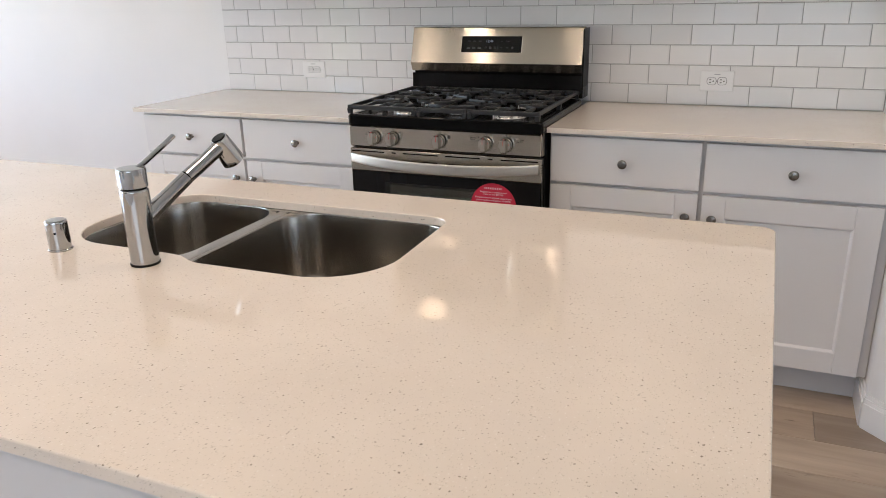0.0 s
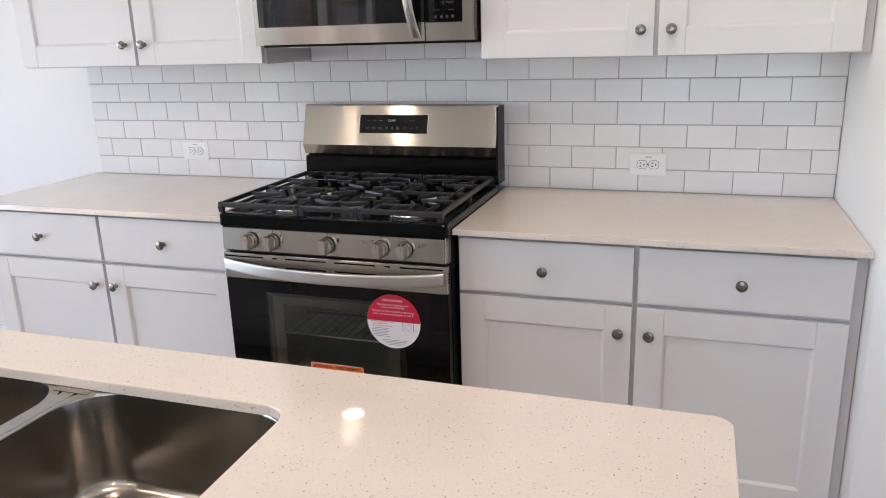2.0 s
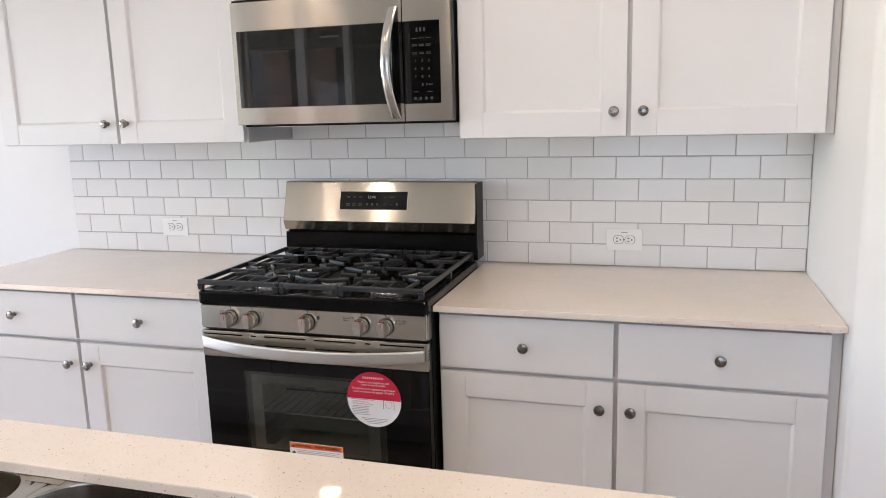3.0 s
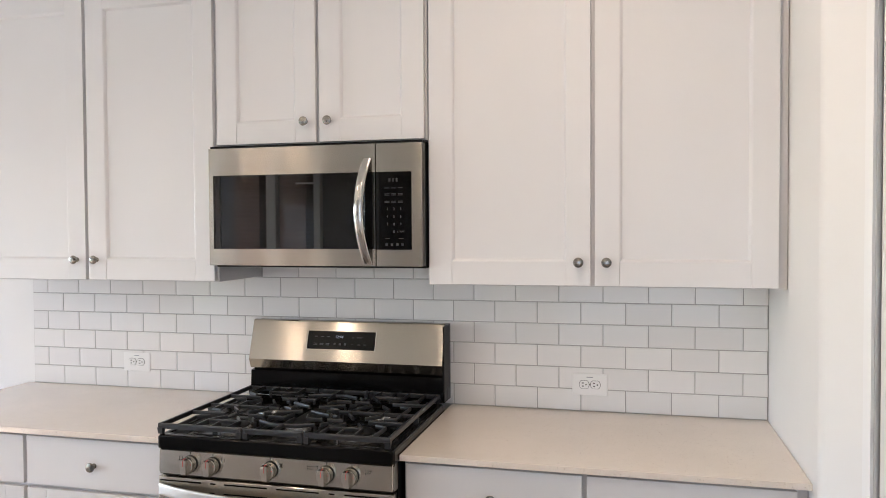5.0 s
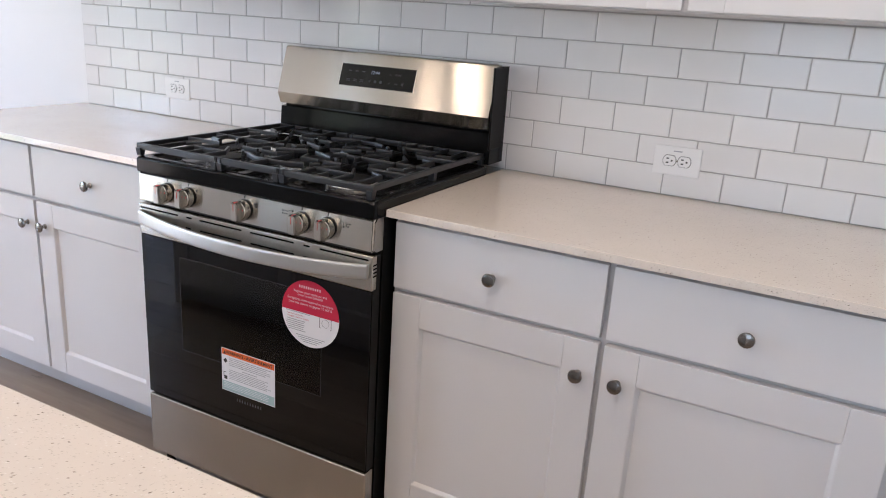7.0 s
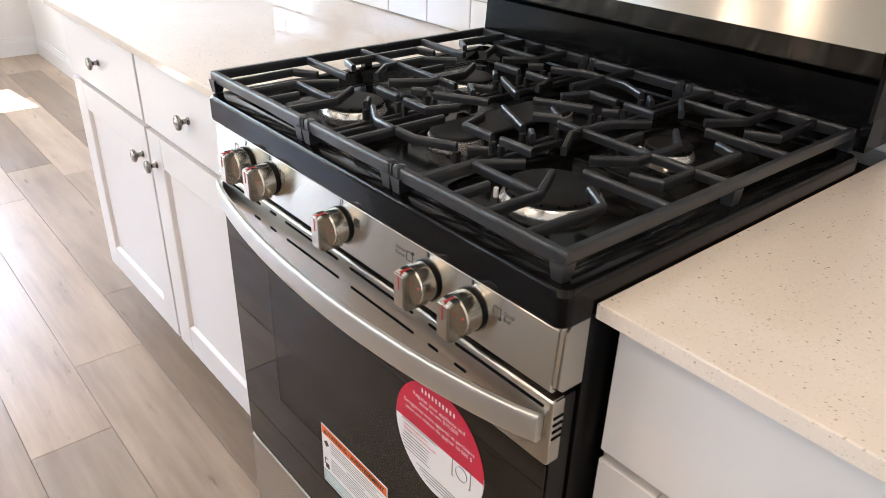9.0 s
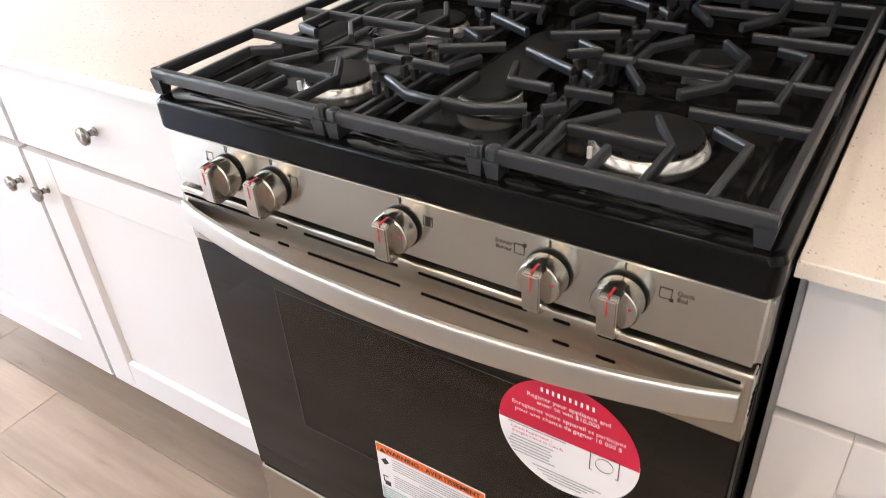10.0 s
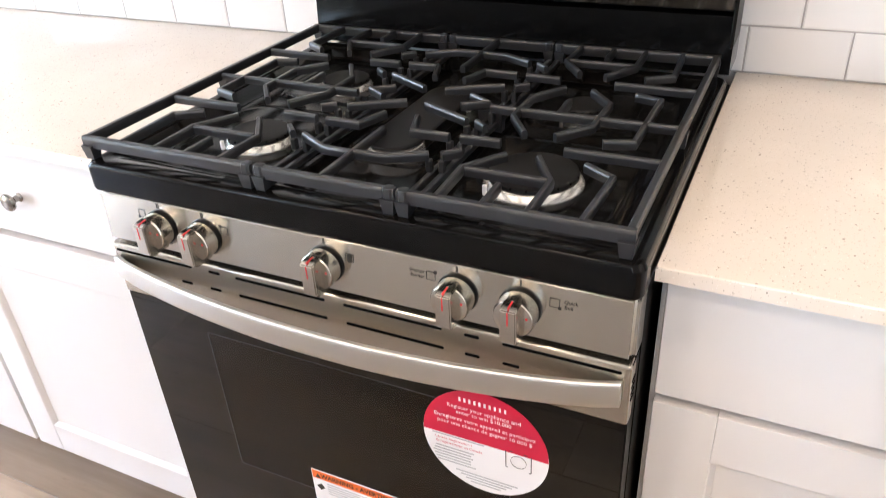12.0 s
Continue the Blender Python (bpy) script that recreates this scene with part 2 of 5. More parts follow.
grain = a.noise(1.0, 6, 0.60, stretched(1.7, 22))
fine = a.noise(1.0, 4, 0.6, stretched(8, 240))
broad = a.noise(1.0, 4, 0.55, stretched(1.6, 6.5))
knots = a.noise(1.0, 4, 0.65, stretched(5.0, 19))
cracks = a.noise(1.0, 5, 0.7, stretched(7.0, 42))
col = a.ramp(grain, ((0.28, (0.26, 0.20, 0.155)), (0.44, (0.385, 0.31, 0.245)), (0.58, (0.475, 0.39, 0.31)), (0.76, (0.59, 0.50, 0.41))))
col = a.mix(0.50, col, a.ramp(broad, ((0.32, (0.28, 0.225, 0.185)), (0.52, (0.46, 0.385, 0.315)), (0.70, (0.60, 0.525, 0.445)))))
col = a.mix(a.span(fine, 0.0, 0.16), col, (0.24, 0.19, 0.15))
spots = a.mix(1.0, a.ramp(knots, ((0.60, (0, 0, 0)), (0.72, (0.85, 0.85, 0.85)))), a.ramp(cracks, ((0.50, (0, 0, 0)), (0.62, (1, 1, 1)))), "MULTIPLY")
col = a.mix(spots, col, (0.11, 0.085, 0.065))
tone = a.ramp(oi.outputs["Random"], ((0.0, (0.66, 0.63, 0.60)), (0.35, (0.86, 0.83, 0.79)), (0.6, (1.04, 1.0, 0.94)), (1.0, (1.24, 1.18, 1.10))))
col = a.mix(1.0, col, tone, "MULTIPLY")
a.to("Base Color", col)
a.to("Roughness", a.span(grain, 0.27, 0.42))
a.bump(fine, 0.12, 0.0006)
M_PLANK = a.m
M_SUBFLOOR = plain("joint_dark", (0.07, 0.055, 0.045), 0.8)

a = Mat("brick_face", (0.3, 0.15, 0.1), 0.85)
gi = a.t.nodes.new("ShaderNodeNewGeometry")
a.to("Base Color", a.ramp(gi.outputs["Random Per Island"], ((0.0, (0.17, 0.085, 0.06)), (0.5, (0.30, 0.16, 0.11)), (1.0, (0.40, 0.26, 0.19)))))
a.bump(a.noise(90, 4, 0.6, a.coords()), 0.5, 0.003)
M_BRICK = a.m
M_MORTAR = paint("mortar", (0.48, 0.45, 0.41), 0.9, 300, 0.4, 0.03)
M_STUCCO = paint("dark_stucco", (0.16, 0.13, 0.11), 0.9, 120, 0.4, 0.03)
M_CONC = paint("patio_concrete", (0.42, 0.41, 0.39), 0.85, 160, 0.4, 0.05)
M_GRASS = paint("grass", (0.075, 0.11, 0.035), 0.9, 40, 0.6, 0.03)
a = Mat("foliage", (0.06, 0.09, 0.03), 0.7)
gi = a.t.nodes.new("ShaderNodeNewGeometry")
a.to("Base Color", a.ramp(gi.outputs["Random Per Island"], ((0.0, (0.035, 0.06, 0.018)), (1.0, (0.11, 0.15, 0.05)))))
M_LEAF = a.m
M_BARK = paint("bark", (0.12, 0.09, 0.065), 0.9, 60, 0.6, 0.03)


# ---------------------------------------------------------------- mesh helpers
def mesh_of(bm, name, material, smooth=None):
    me = bpy.data.meshes.new(name)
    bm.normal_update()
    bm.to_mesh(me)
    bm.free()
    mats = material if isinstance(material, (list, tuple)) else [material]
    for m in mats:
        me.materials.append(m)
    if smooth is not None:
        for p in me.polygons:
            p.use_smooth = True
        me.set_sharp_from_angle(angle=radians(smooth))
    return me


def part(name, bm, material, parent=None, label="", smooth=35):
    ob = new(name, mesh_of(bm, name, material, smooth))
    if smooth is not None:
        wn = ob.modifiers.new("weighted_normals", "WEIGHTED_NORMAL")
        wn.keep_sharp = True
        wn.weight = 80
    if parent is not None:
        ob.parent = parent
    if label:
        ob["label"] = label
    if name in ("small_print", "logo_bars", "key_legends", "printed_marks", "flame_ports"):
        ob["kind"] = "stuff"
    return ob


def thing(name, label, category, group="", at=(0, 0, 0), kind=""):
    ob = new(name)
    ob.location = at
    ob.empty_display_size = 0.05
    return tagged(ob, label, category, group, kind)


def add_box(bm, x0, x1, y0, y1, z0, z1, bevel=0.0, seg=1):
    r = bmesh.ops.create_cube(bm, size=1.0)
    vs = r["verts"]
    for v in vs:
        v.co = Vector(((x0 + x1) / 2 + v.co.x * (x1 - x0), (y0 + y1) / 2 + v.co.y * (y1 - y0), (z0 + z1) / 2 + v.co.z * (z1 - z0)))
    if bevel:
        es = list({e for v in vs for e in v.link_edges})
        bmesh.ops.bevel(bm, geom=es, offset=bevel, segments=seg, affect="EDGES", profile=0.5)
    return bm


def box(*args, **kw):
    return add_box(bmesh.new(), *args, **kw)


def add_lathe(bm, profile, center=(0, 0, 0), axis="z", n=24):
    """Turns (radius, height) pairs round an axis."""
    rings = []
    for r, h in profile:
        ring = []
        for i in range(n):
            t = 2 * math.pi * i / n
            a_, b_ = r * math.cos(t), r * math.sin(t)
            co = {"z": (a_, b_, h), "-y": (a_, -h, b_), "x": (h, a_, b_)}[axis]
            ring.append(bm.verts.new(Vector(center) + Vector(co)))
        rings.append(ring)
    for r0, r1 in zip(rings, rings[1:]):
        for i in range(n):
            bm.faces.new((r0[i], r0[(i + 1) % n], r1[(i + 1) % n], r1[i]))
    for ring, h in ((rings[0], 0), (rings[-1], -1)):
        bm.faces.new(ring)
    bmesh.ops.recalc_face_normals(bm, faces=bm.faces[:])
    return bm


def lathe(profile, **kw):
    return add_lathe(bmesh.new(), profile, **kw)


def add_loft(bm, loops, cap0=True, cap1=True, closed=True):
    rows = [[bm.verts.new(p) for p in loop] for loop in loops]
    n = len(rows[0])
    for r0, r1 in zip(rows, rows[1:]):
        for i in range(n if closed else n - 1):
            bm.faces.new((r0[i], r0[(i + 1) % n], r1[(i + 1) % n], r1[i]))
    if cap0:
        bm.faces.new(rows[0])
    if cap1:
        bm.faces.new(rows[-1])
    bmesh.ops.recalc_face_normals(bm, faces=bm.faces[:])
    return bm


def add_sweep(bm, pts, w, h, round_=0.3):
    """A bar of width w (level) and height h along a polyline, mitred at its bends, its top edges eased."""
    pts = [Vector(p) for p in pts]
    loops = []
    for i, p in enumerate(pts):
        d0 = (pts[i] - pts[i - 1]).normalized() if i else None
        d1 = (pts[i + 1] - pts[i]).normalized() if i < len(pts) - 1 else None
        d = ((d0 or d1) + (d1 or d0)).normalized()
        side = d.cross(Vector((0, 0, 1)))
        if side.length < 1e-4:
            side = Vector((1, 0, 0))
        side.normalize()
        up = side.cross(d).normalized()
        k = 1.0
        if d0 is not None and d1 is not None:
            k = 1 / max(0.6, d.dot(d1))
        s, u, e = side * (w / 2 * k), up * (h / 2), round_
        loops.append([p - s * 0.86 - u, p + s * 0.86 - u, p + s + u * (1 - 1.6 * e), p + s * (1 - 0.3 * e) + u * (1 - 0.5 * e), p + s * (1 - e) + u, p - s * (1 - e) + u, p - s * (1 - 0.3 * e) + u * (1 - 0.5 * e), p - s + u * (1 - 1.6 * e)])
    return add_loft(bm, loops)


def add_tube(bm, pts, radii, n=20):
    pts = [Vector(p) for p in pts]
    loops = []
    for i, p in enumerate(pts):
        d = (pts[min(i + 1, len(pts) - 1)] - pts[max(i - 1, 0)]).normalized()
        s = d.cross(Vector((0, 0, 1)))
        if s.length < 1e-4:
            s = Vector((1, 0, 0))
        s.normalize()
        u = s.cross(d).normalized()
        r = radii[i] if isinstance(radii, (list, tuple)) else radii
        loops.append([p + (s * math.cos(2 * math.pi * j / n) + u * math.sin(2 * math.pi * j / n)) * r for j in range(n)])
    return add_loft(bm, loops)


def add_prism(bm, profile, x0, x1):
    """Extrudes a (y, z) outline along x."""
    return add_loft(bm, [[(x0, y, z) for y, z in profile], [(x1, y, z) for y, z in profile]])


def arc(cx, cy, r, a0, a1, n=8):
    return [(cx + r * math.cos(radians(a0 + (a1 - a0) * i / n)), cy + r * math.sin(radians(a0 + (a1 - a0) * i / n))) for i in range(n + 1)]


def rounded(x0, x1, y0, y1, r, n=6):
    return arc(x1 - r, y1 - r, r, 0, 90, n) + arc(x0 + r, y1 - r, r, 90, 180, n) + arc(x0 + r, y0 + r, r, 180, 270, n) + arc(x1 - r, y0 + r, r, 270, 360, n)


def offset_loop(loop, d):
    """Moves a counter-clockwise loop outwards by d."""
    out, n = [], len(loop)
    for i in range(n):
        p0, p1, p2 = Vector(loop[i - 1]), Vector(loop[i]), Vector(loop[(i + 1) % n])
        e0, e1 = (p1 - p0), (p2 - p1)
        e0 = e0.normalized() if e0.length > 1e-7 else e1.normalized()
        e1 = e1.normalized() if e1.length > 1e-7 else e0
        nrm = Vector((e0.y + e1.y, -e0.x - e1.x))
        nrm.normalize()
        out.append(tuple(p1 + nrm * d))
    return out


def slab(outer, z0, z1, inner=None, ch=0.003):
    """A worktop: an outline with eased top edges, and an opening through it."""
    bm = bmesh.new()

    def rings(loop, sign):
        levels = ((offset_loop(loop, -ch * sign), z1), (offset_loop(loop, -ch * 0.3 * sign), z1 - ch * 0.3), (loop, z1 - ch), (loop, z0))
        rows = [[bm.verts.new((x, y, z)) for x, y in lp] for lp, z in levels]
        n = len(loop)
        for r0, r1 in zip(rows, rows[1:]):
            for i in range(n):
                bm.faces.new((r0[i], r0[(i + 1) % n], r1[(i + 1) % n], r1[i]))
        return rows[0], rows[-1]

    tops, bottoms = [], []
    t_, b_ = rings(outer, 1)
    tops.append(t_), bottoms.append(b_)
    if inner:
        t_, b_ = rings(inner, -1)
        tops.append(t_), bottoms.append(b_)
    for group in (tops, bottoms):
        es = [bm.edges.get((lp[i], lp[(i + 1) % len(lp)])) for lp in group for i in range(len(lp))]
        bmesh.ops.triangle_fill(bm, edges=es, use_beauty=True)
    bmesh.ops.recalc_face_normals(bm, faces=bm.faces[:])
    return bm


def rect(x0, x1, y0, y1):
    return [(x0, y0), (x1, y0), (x1, y1), (x0, y1)]


def writing(text, size, m, material, parent, name="lettering", label="", bold=0.0):
    """Letters as a thin mesh; text stands in its own xy plane, centred on m."""
    cu = bpy.data.curves.new("letters", "FONT")
    cu.body, cu.size, cu.align_x, cu.align_y, cu.extrude, cu.resolution_u = text, size, "CENTER", "CENTER", 0.0, 2
    cu.offset = bold
    tmp = bpy.data.objects.new("letters", cu)
    me = bpy.data.meshes.new_from_object(tmp)
    bpy.data.objects.remove(tmp)
    me.materials.clear()
    me.materials.append(material)
    ob = new(name, me)
    ob.parent = parent
    ob.matrix_basis = m
    if label:
        ob["label"] = label
    return ob


def front(x, y, z):
    """Stands a flat pattern upright, facing the room (towards -y)."""
    return pose(x, y, z, 90, 0, 0)


def bars(rows_, y, thick=0.0003):
    """Thin printed bars: (x0, x1, z0, z1) each."""
    bm = bmesh.new()
    for x0, x1, z0, z1 in rows_:
        add_box(bm, x0, x1, y - thick, y, z0, z1)
    return bm


# ---------------------------------------------------------------- walls, ceiling
def wall_plane(name, along, fixed, depth, lo, hi, holes, label):
    """A wall along x or y at a fixed coordinate, depth thick outwards, with openings (a0, a1, z0, z1)."""
    bm = bmesh.new()
    cuts = sorted({lo, hi, *[v for h in holes for v in (min(h[0], h[1]), max(h[0], h[1]))]})
    f0, f1 = min(fixed, fixed + depth), max(fixed, fixed + depth)
    for a0, a1 in zip(cuts, cuts[1:]):
        mid = (a0 + a1) / 2
        spans, z = [], 0.0
        for h in sorted(holes, key=lambda q: q[2]):
            if min(h[0], h[1]) < mid < max(h[0], h[1]):
                if h[2] > z + 1e-4:
                    spans.append((z, h[2]))
                z = h[3]
        spans.append((z, CEIL))
        for z0, z1 in spans:
            if along == "x":
                add_box(bm, a0, a1, f0, f1, z0, z1)
            else:
                add_box(bm, f0, f1, a0, a1, z0, z1)
    bmesh.ops.remove_doubles(bm, verts=bm.verts[:], dist=1e-5)
    ob = part(name, bm, M_WALL)
    return tagged(ob, label, "wall", kind="structure")


XR = 1.475                                  # right end wall
wall_plane("wall_north", "x", Y_NORTH, 0.14, X_WEST - 0.14, X_EAST + 0.14, [], "white painted kitchen wall behind the range")
wall_plane("wall_west", "y", X_WEST, -0.14, Y_SOUTH, Y_NORTH, [WEST_A, WEST_B], "white painted wall with a window and glass door")
wall_plane("wall_south", "x", Y_SOUTH, -0.14, X_WEST - 0.14, X_EAST + 0.14, list(SOUTH), "white painted wall with tall windows")
wall_plane("wall_east", "y", X_EAST, 0.14, Y_SOUTH, Y_NORTH, [], "plain white painted wall")

# short end wall with a rounded corner, running on at 45 degrees to the pantry door
S2 = math.sqrt(0.5)
PX, PY = 1.475, -0.70


def along(s, d=0.0):
    """A place s metres along the slanting pantry wall and d metres out of it."""
    return (PX + S2 * s - S2 * d, PY - S2 * s - S2 * d)


bm = bmesh.new()
nose = [along(0.016, 0.0), along(0.007, 0.0006), (PX - 0.0008, PY + 0.006), (PX, PY + 0.016)]
outline = [along(0.135)] + nose[:1] + nose[1:] + [(PX, Y_NORTH), (PX + 0.12, Y_NORTH), (PX + 0.12, PY + 0.05), along(0.135, -0.12)]
add_loft(bm, [[(x, y, 0) for x, y in outline], [(x, y, CEIL) for x, y in outline]])
tagged(part("wall_pantry", bm, M_WALL), "white painted end wall with rounded corner", "wall", kind="structure")
bm = bmesh.new()
o2 = [along(0.135), along(0.135, -0.12), along(0.98, -0.12), along(0.98)]
add_loft(bm, [[(x, y, 2.10) for x, y in o2], [(x, y, CEIL) for x, y in o2]])
o3 = [along(0.98), along(0.98, -0.12), (X_EAST - 0.002, -1.9 + 0.12), (X_EAST - 0.002, -1.9), along(1.70)]
o3[4] = (along(1.697)[0], -1.9)
add_loft(bm, [[(x, y, 0) for x, y in o3], [(x, y, CEIL) for x, y in o3]])
tagged(part("wall_corner", bm, M_WALL), "white painted wall round the pantry door", "wall", kind="structure")


def slant_box(bm, s0, s1, d0, d1, z0, z1):
    o = [along(s0, d0), along(s1, d0), along(s1, d1), along(s0, d1)]
    return add_loft(bm, [[(x, y, z0) for x, y in o], [(x, y, z1) for x, y in o]])


door = thing("door_1", "closed white panelled pantry door in white casing", "door", kind="structure")
for s0, s1 in ((0.116, 0.134), (0.962, 1.022)):
    bm = slant_box(bmesh.new(), s0, s1, 0.001, 0.014, 0, 2.16)
    if s0 > 0.5:
        slant_box(bm, s0 + 0.006, s0 + 0.024, 0.014, 0.02, 0, 2.16)
    part("casing", bm, M_TRIM, door)
part("casing", slant_box(bmesh.new(), 0.134, 0.962, 0.001, 0.016, 2.09, 2.16), M_TRIM, door)
bm = slant_box(bmesh.new(), 0.142, 0.958, -0.05, -0.012, 0.012, 2.085)
for z0, z1 in ((0.22, 0.95), (1.10, 1.95)):
    slant_box(bm, 0.27, 0.83, -0.012, -0.006, z0, z1)
part("door_leaf", bm, M_TRIM, door)

bm = box(X_WEST - 0.14, X_EAST + 0.14, Y_SOUTH - 0.14, Y_NORTH + 0.14, CEIL, CEIL + 0.12)
tagged(part("ceiling", bm, M_CEIL), "flat white painted ceiling", "ceiling", kind="structure")


# baseboards with a stepped cap
def baseboard(path):
    bm = bmesh.new()
    for (ax, ay), (bx, by), (nx, ny) in path:
        for d, z0, z1 in ((0.014, 0.0, 0.088), (0.010, 0.088, 0.104), (0.006, 0.104, 0.118)):
            o = [(ax, ay), (bx, by), (bx + nx * d, by + ny * d), (ax + nx * d, ay + ny * d)]
            add_loft(bm, [[(x, y, z0) for x, y in o], [(x, y, z1) for x, y in o]])
    return bm


E_ = 0.0015
tagged(part("baseboard", baseboard([((X_WEST + E_, Y_NORTH - E_), (-1.46, Y_NORTH - E_), (0, -1)), ((X_WEST + E_, Y_NORTH - 0.016), (X_WEST + E_, WEST_B[0] + 0.01), (1, 0))]), M_TRIM),
       "white stepped baseboard along the walls", "baseboard", kind="structure")
p1, p2 = along(0.0, 0.0), along(0.117, 0.0)
nose_path = [((PX - E_, -0.515), (PX - E_, PY - 0.002), (-1, 0)), ((p1[0] - E_, p1[1] - E_), (p2[0] - E_, p2[1] - E_), (-S2, -S2))]
tagged(part("baseboard", baseboard(nose_path), M_TRIM), "white stepped baseboard round the wall corner", "baseboard", kind="structure")


# ---------------------------------------------------------------- windows
def window(name, along_, fixed, out, a0, a1, z0, z1, posts, label):
    a0, a1 = min(a0, a1), max(a0, a1)
    w = thing(name, label, "window", kind="structure")

    def bx(p0, p1, q0, q1, zz0, zz1, bev=0.0):
        f0, f1 = sorted((fixed + out * q0, fixed + out * q1))
        return box(p0, p1, f0, f1, zz0, zz1, bevel=bev) if along_ == "x" else box(f0, f1, p0, p1, zz0, zz1, bevel=bev)

    for p0, p1, zz0, zz1 in ((a0, a0 + 0.05, z0, z1), (a1 - 0.05, a1, z0, z1), (a0 + 0.05, a1 - 0.05, z1 - 0.05, z1), (a0 + 0.05, a1 - 0.05, z0, z0 + 0.05)):
        part("window_frame", bx(p0, p1, 0.08, 0.13, zz0, zz1, 0.004), M_TRIM, w)
    edges = [a0 + 0.05] + [v for c_, w_ in posts for v in (c_ - w_ / 2, c_ + w_ / 2)] + [a1 - 0.05]
    for p0, p1 in zip(edges[::2], edges[1::2]):
        g = part("pane", bx(p0, p1, 0.102, 0.106, z0 + 0.05, z1 - 0.05), M_GLASS, w)
        g.visible_shadow = False
    for c_, w_ in posts:
        part("mullion", bx(c_ - w_ / 2, c_ + w_ / 2, 0.085 if w_ < 0.06 else 0.03, 0.125, z0 + 0.05, z1 - 0.05, 0.004), M_TRIM, w)
    if z0 > 0.2:
        part("window_sill", bx(a0 - 0.03, a1 + 0.03, -0.03, 0.075, z0 - 0.022, z0 - 0.002, 0.004), M_TRIM, w)


window("window_1", "y", X_WEST, -1, *WEST_A, [(-1.30, 0.05)], "white framed window letting sunlight onto the floor")
window("window_2", "y", X_WEST, -1, *WEST_B, [(-4.05, 0.05)], "white framed glass patio door")
for i, s in enumerate(SOUTH):
    window("window_%d" % (i + 3), "x", Y_SOUTH, -1, *s, ([], [(-3.01, 0.12), (-2.44, 0.08), (-1.75, 0.05)], [(1.5, 0.05)])[i], "white framed tall window facing the covered patio")

# ---------------------------------------------------------------- outdoors
bm = bmesh.new()
bmesh.ops.create_grid(bm, x_segments=8, y_segments=8, size=600)
for v in bm.verts:
    v.co.z = -0.12
tagged(part("ground", bm, M_GRASS), "green lawn reaching the horizon", "ground", kind="structure")
tagged(part("pavement", box(-6.9, 4.4, -9.6, Y_SOUTH - 0.15, -0.115, -0.02, bevel=0.01), M_CONC), "grey concrete patio slab", "patio", kind="structure")
roof = thing("patio_roof", "white boarded roof over the patio", "roof", kind="structure")
part("soffit", box(-5.35, 4.4, -9.62, Y_SOUTH - 0.145, 2.86, 2.94), M_CEIL, roof)
part("beam", box(-5.35, 4.4, -8.40, -8.0, 2.36, 2.855, bevel=0.01), M_STUCCO, roof)
tagged(part("wall_porch", box(-5.9, 4.4, -9.75, -9.63, -0.11, 2.94), M_STUCCO), "dark stucco wall at the back of the covered patio", "wall", kind="structure")


def brick_column(x, y):
    c = thing("brick_column", "red-brown brick column with pale mortar joints on the patio", "column", "patio columns", (x, y, -0.02))
    part("mortar_core", box(-0.19, 0.19, -0.19, 0.19, 0, 2.37), M_MORTAR, c)
    bm = bmesh.new()
    z, k = 0.006, 0
    while z < 2.31:
        for sx, sy in ((1, 0), (-1, 0), (0, 1), (0, -1)):
            for u0, u1 in (((-0.2, -0.005), (0.005, 0.2)) if k % 2 else ((-0.2, -0.105), (-0.095, 0.095), (0.105, 0.2))):
                e = random.uniform(-0.002, 0.002)
                if sx:
                    add_box(bm, *sorted((sx * 0.185, sx * (0.2 + e))), u0, u1, z, z + 0.057)
                else:
                    add_box(bm, u0 + 0.001, u1 - 0.001, *sorted((sy * 0.185, sy * (0.2 + e))), z, z + 0.057)
        z += 0.067
        k += 1
    part("bricks", bm, M_BRICK, c)["kind"] = "stuff"
    return c


first = brick_column(-4.385, -8.2)
for x in (-3.665, -0.6, 2.6):
    copy_thing(first, pose(x, -8.2, -0.02))


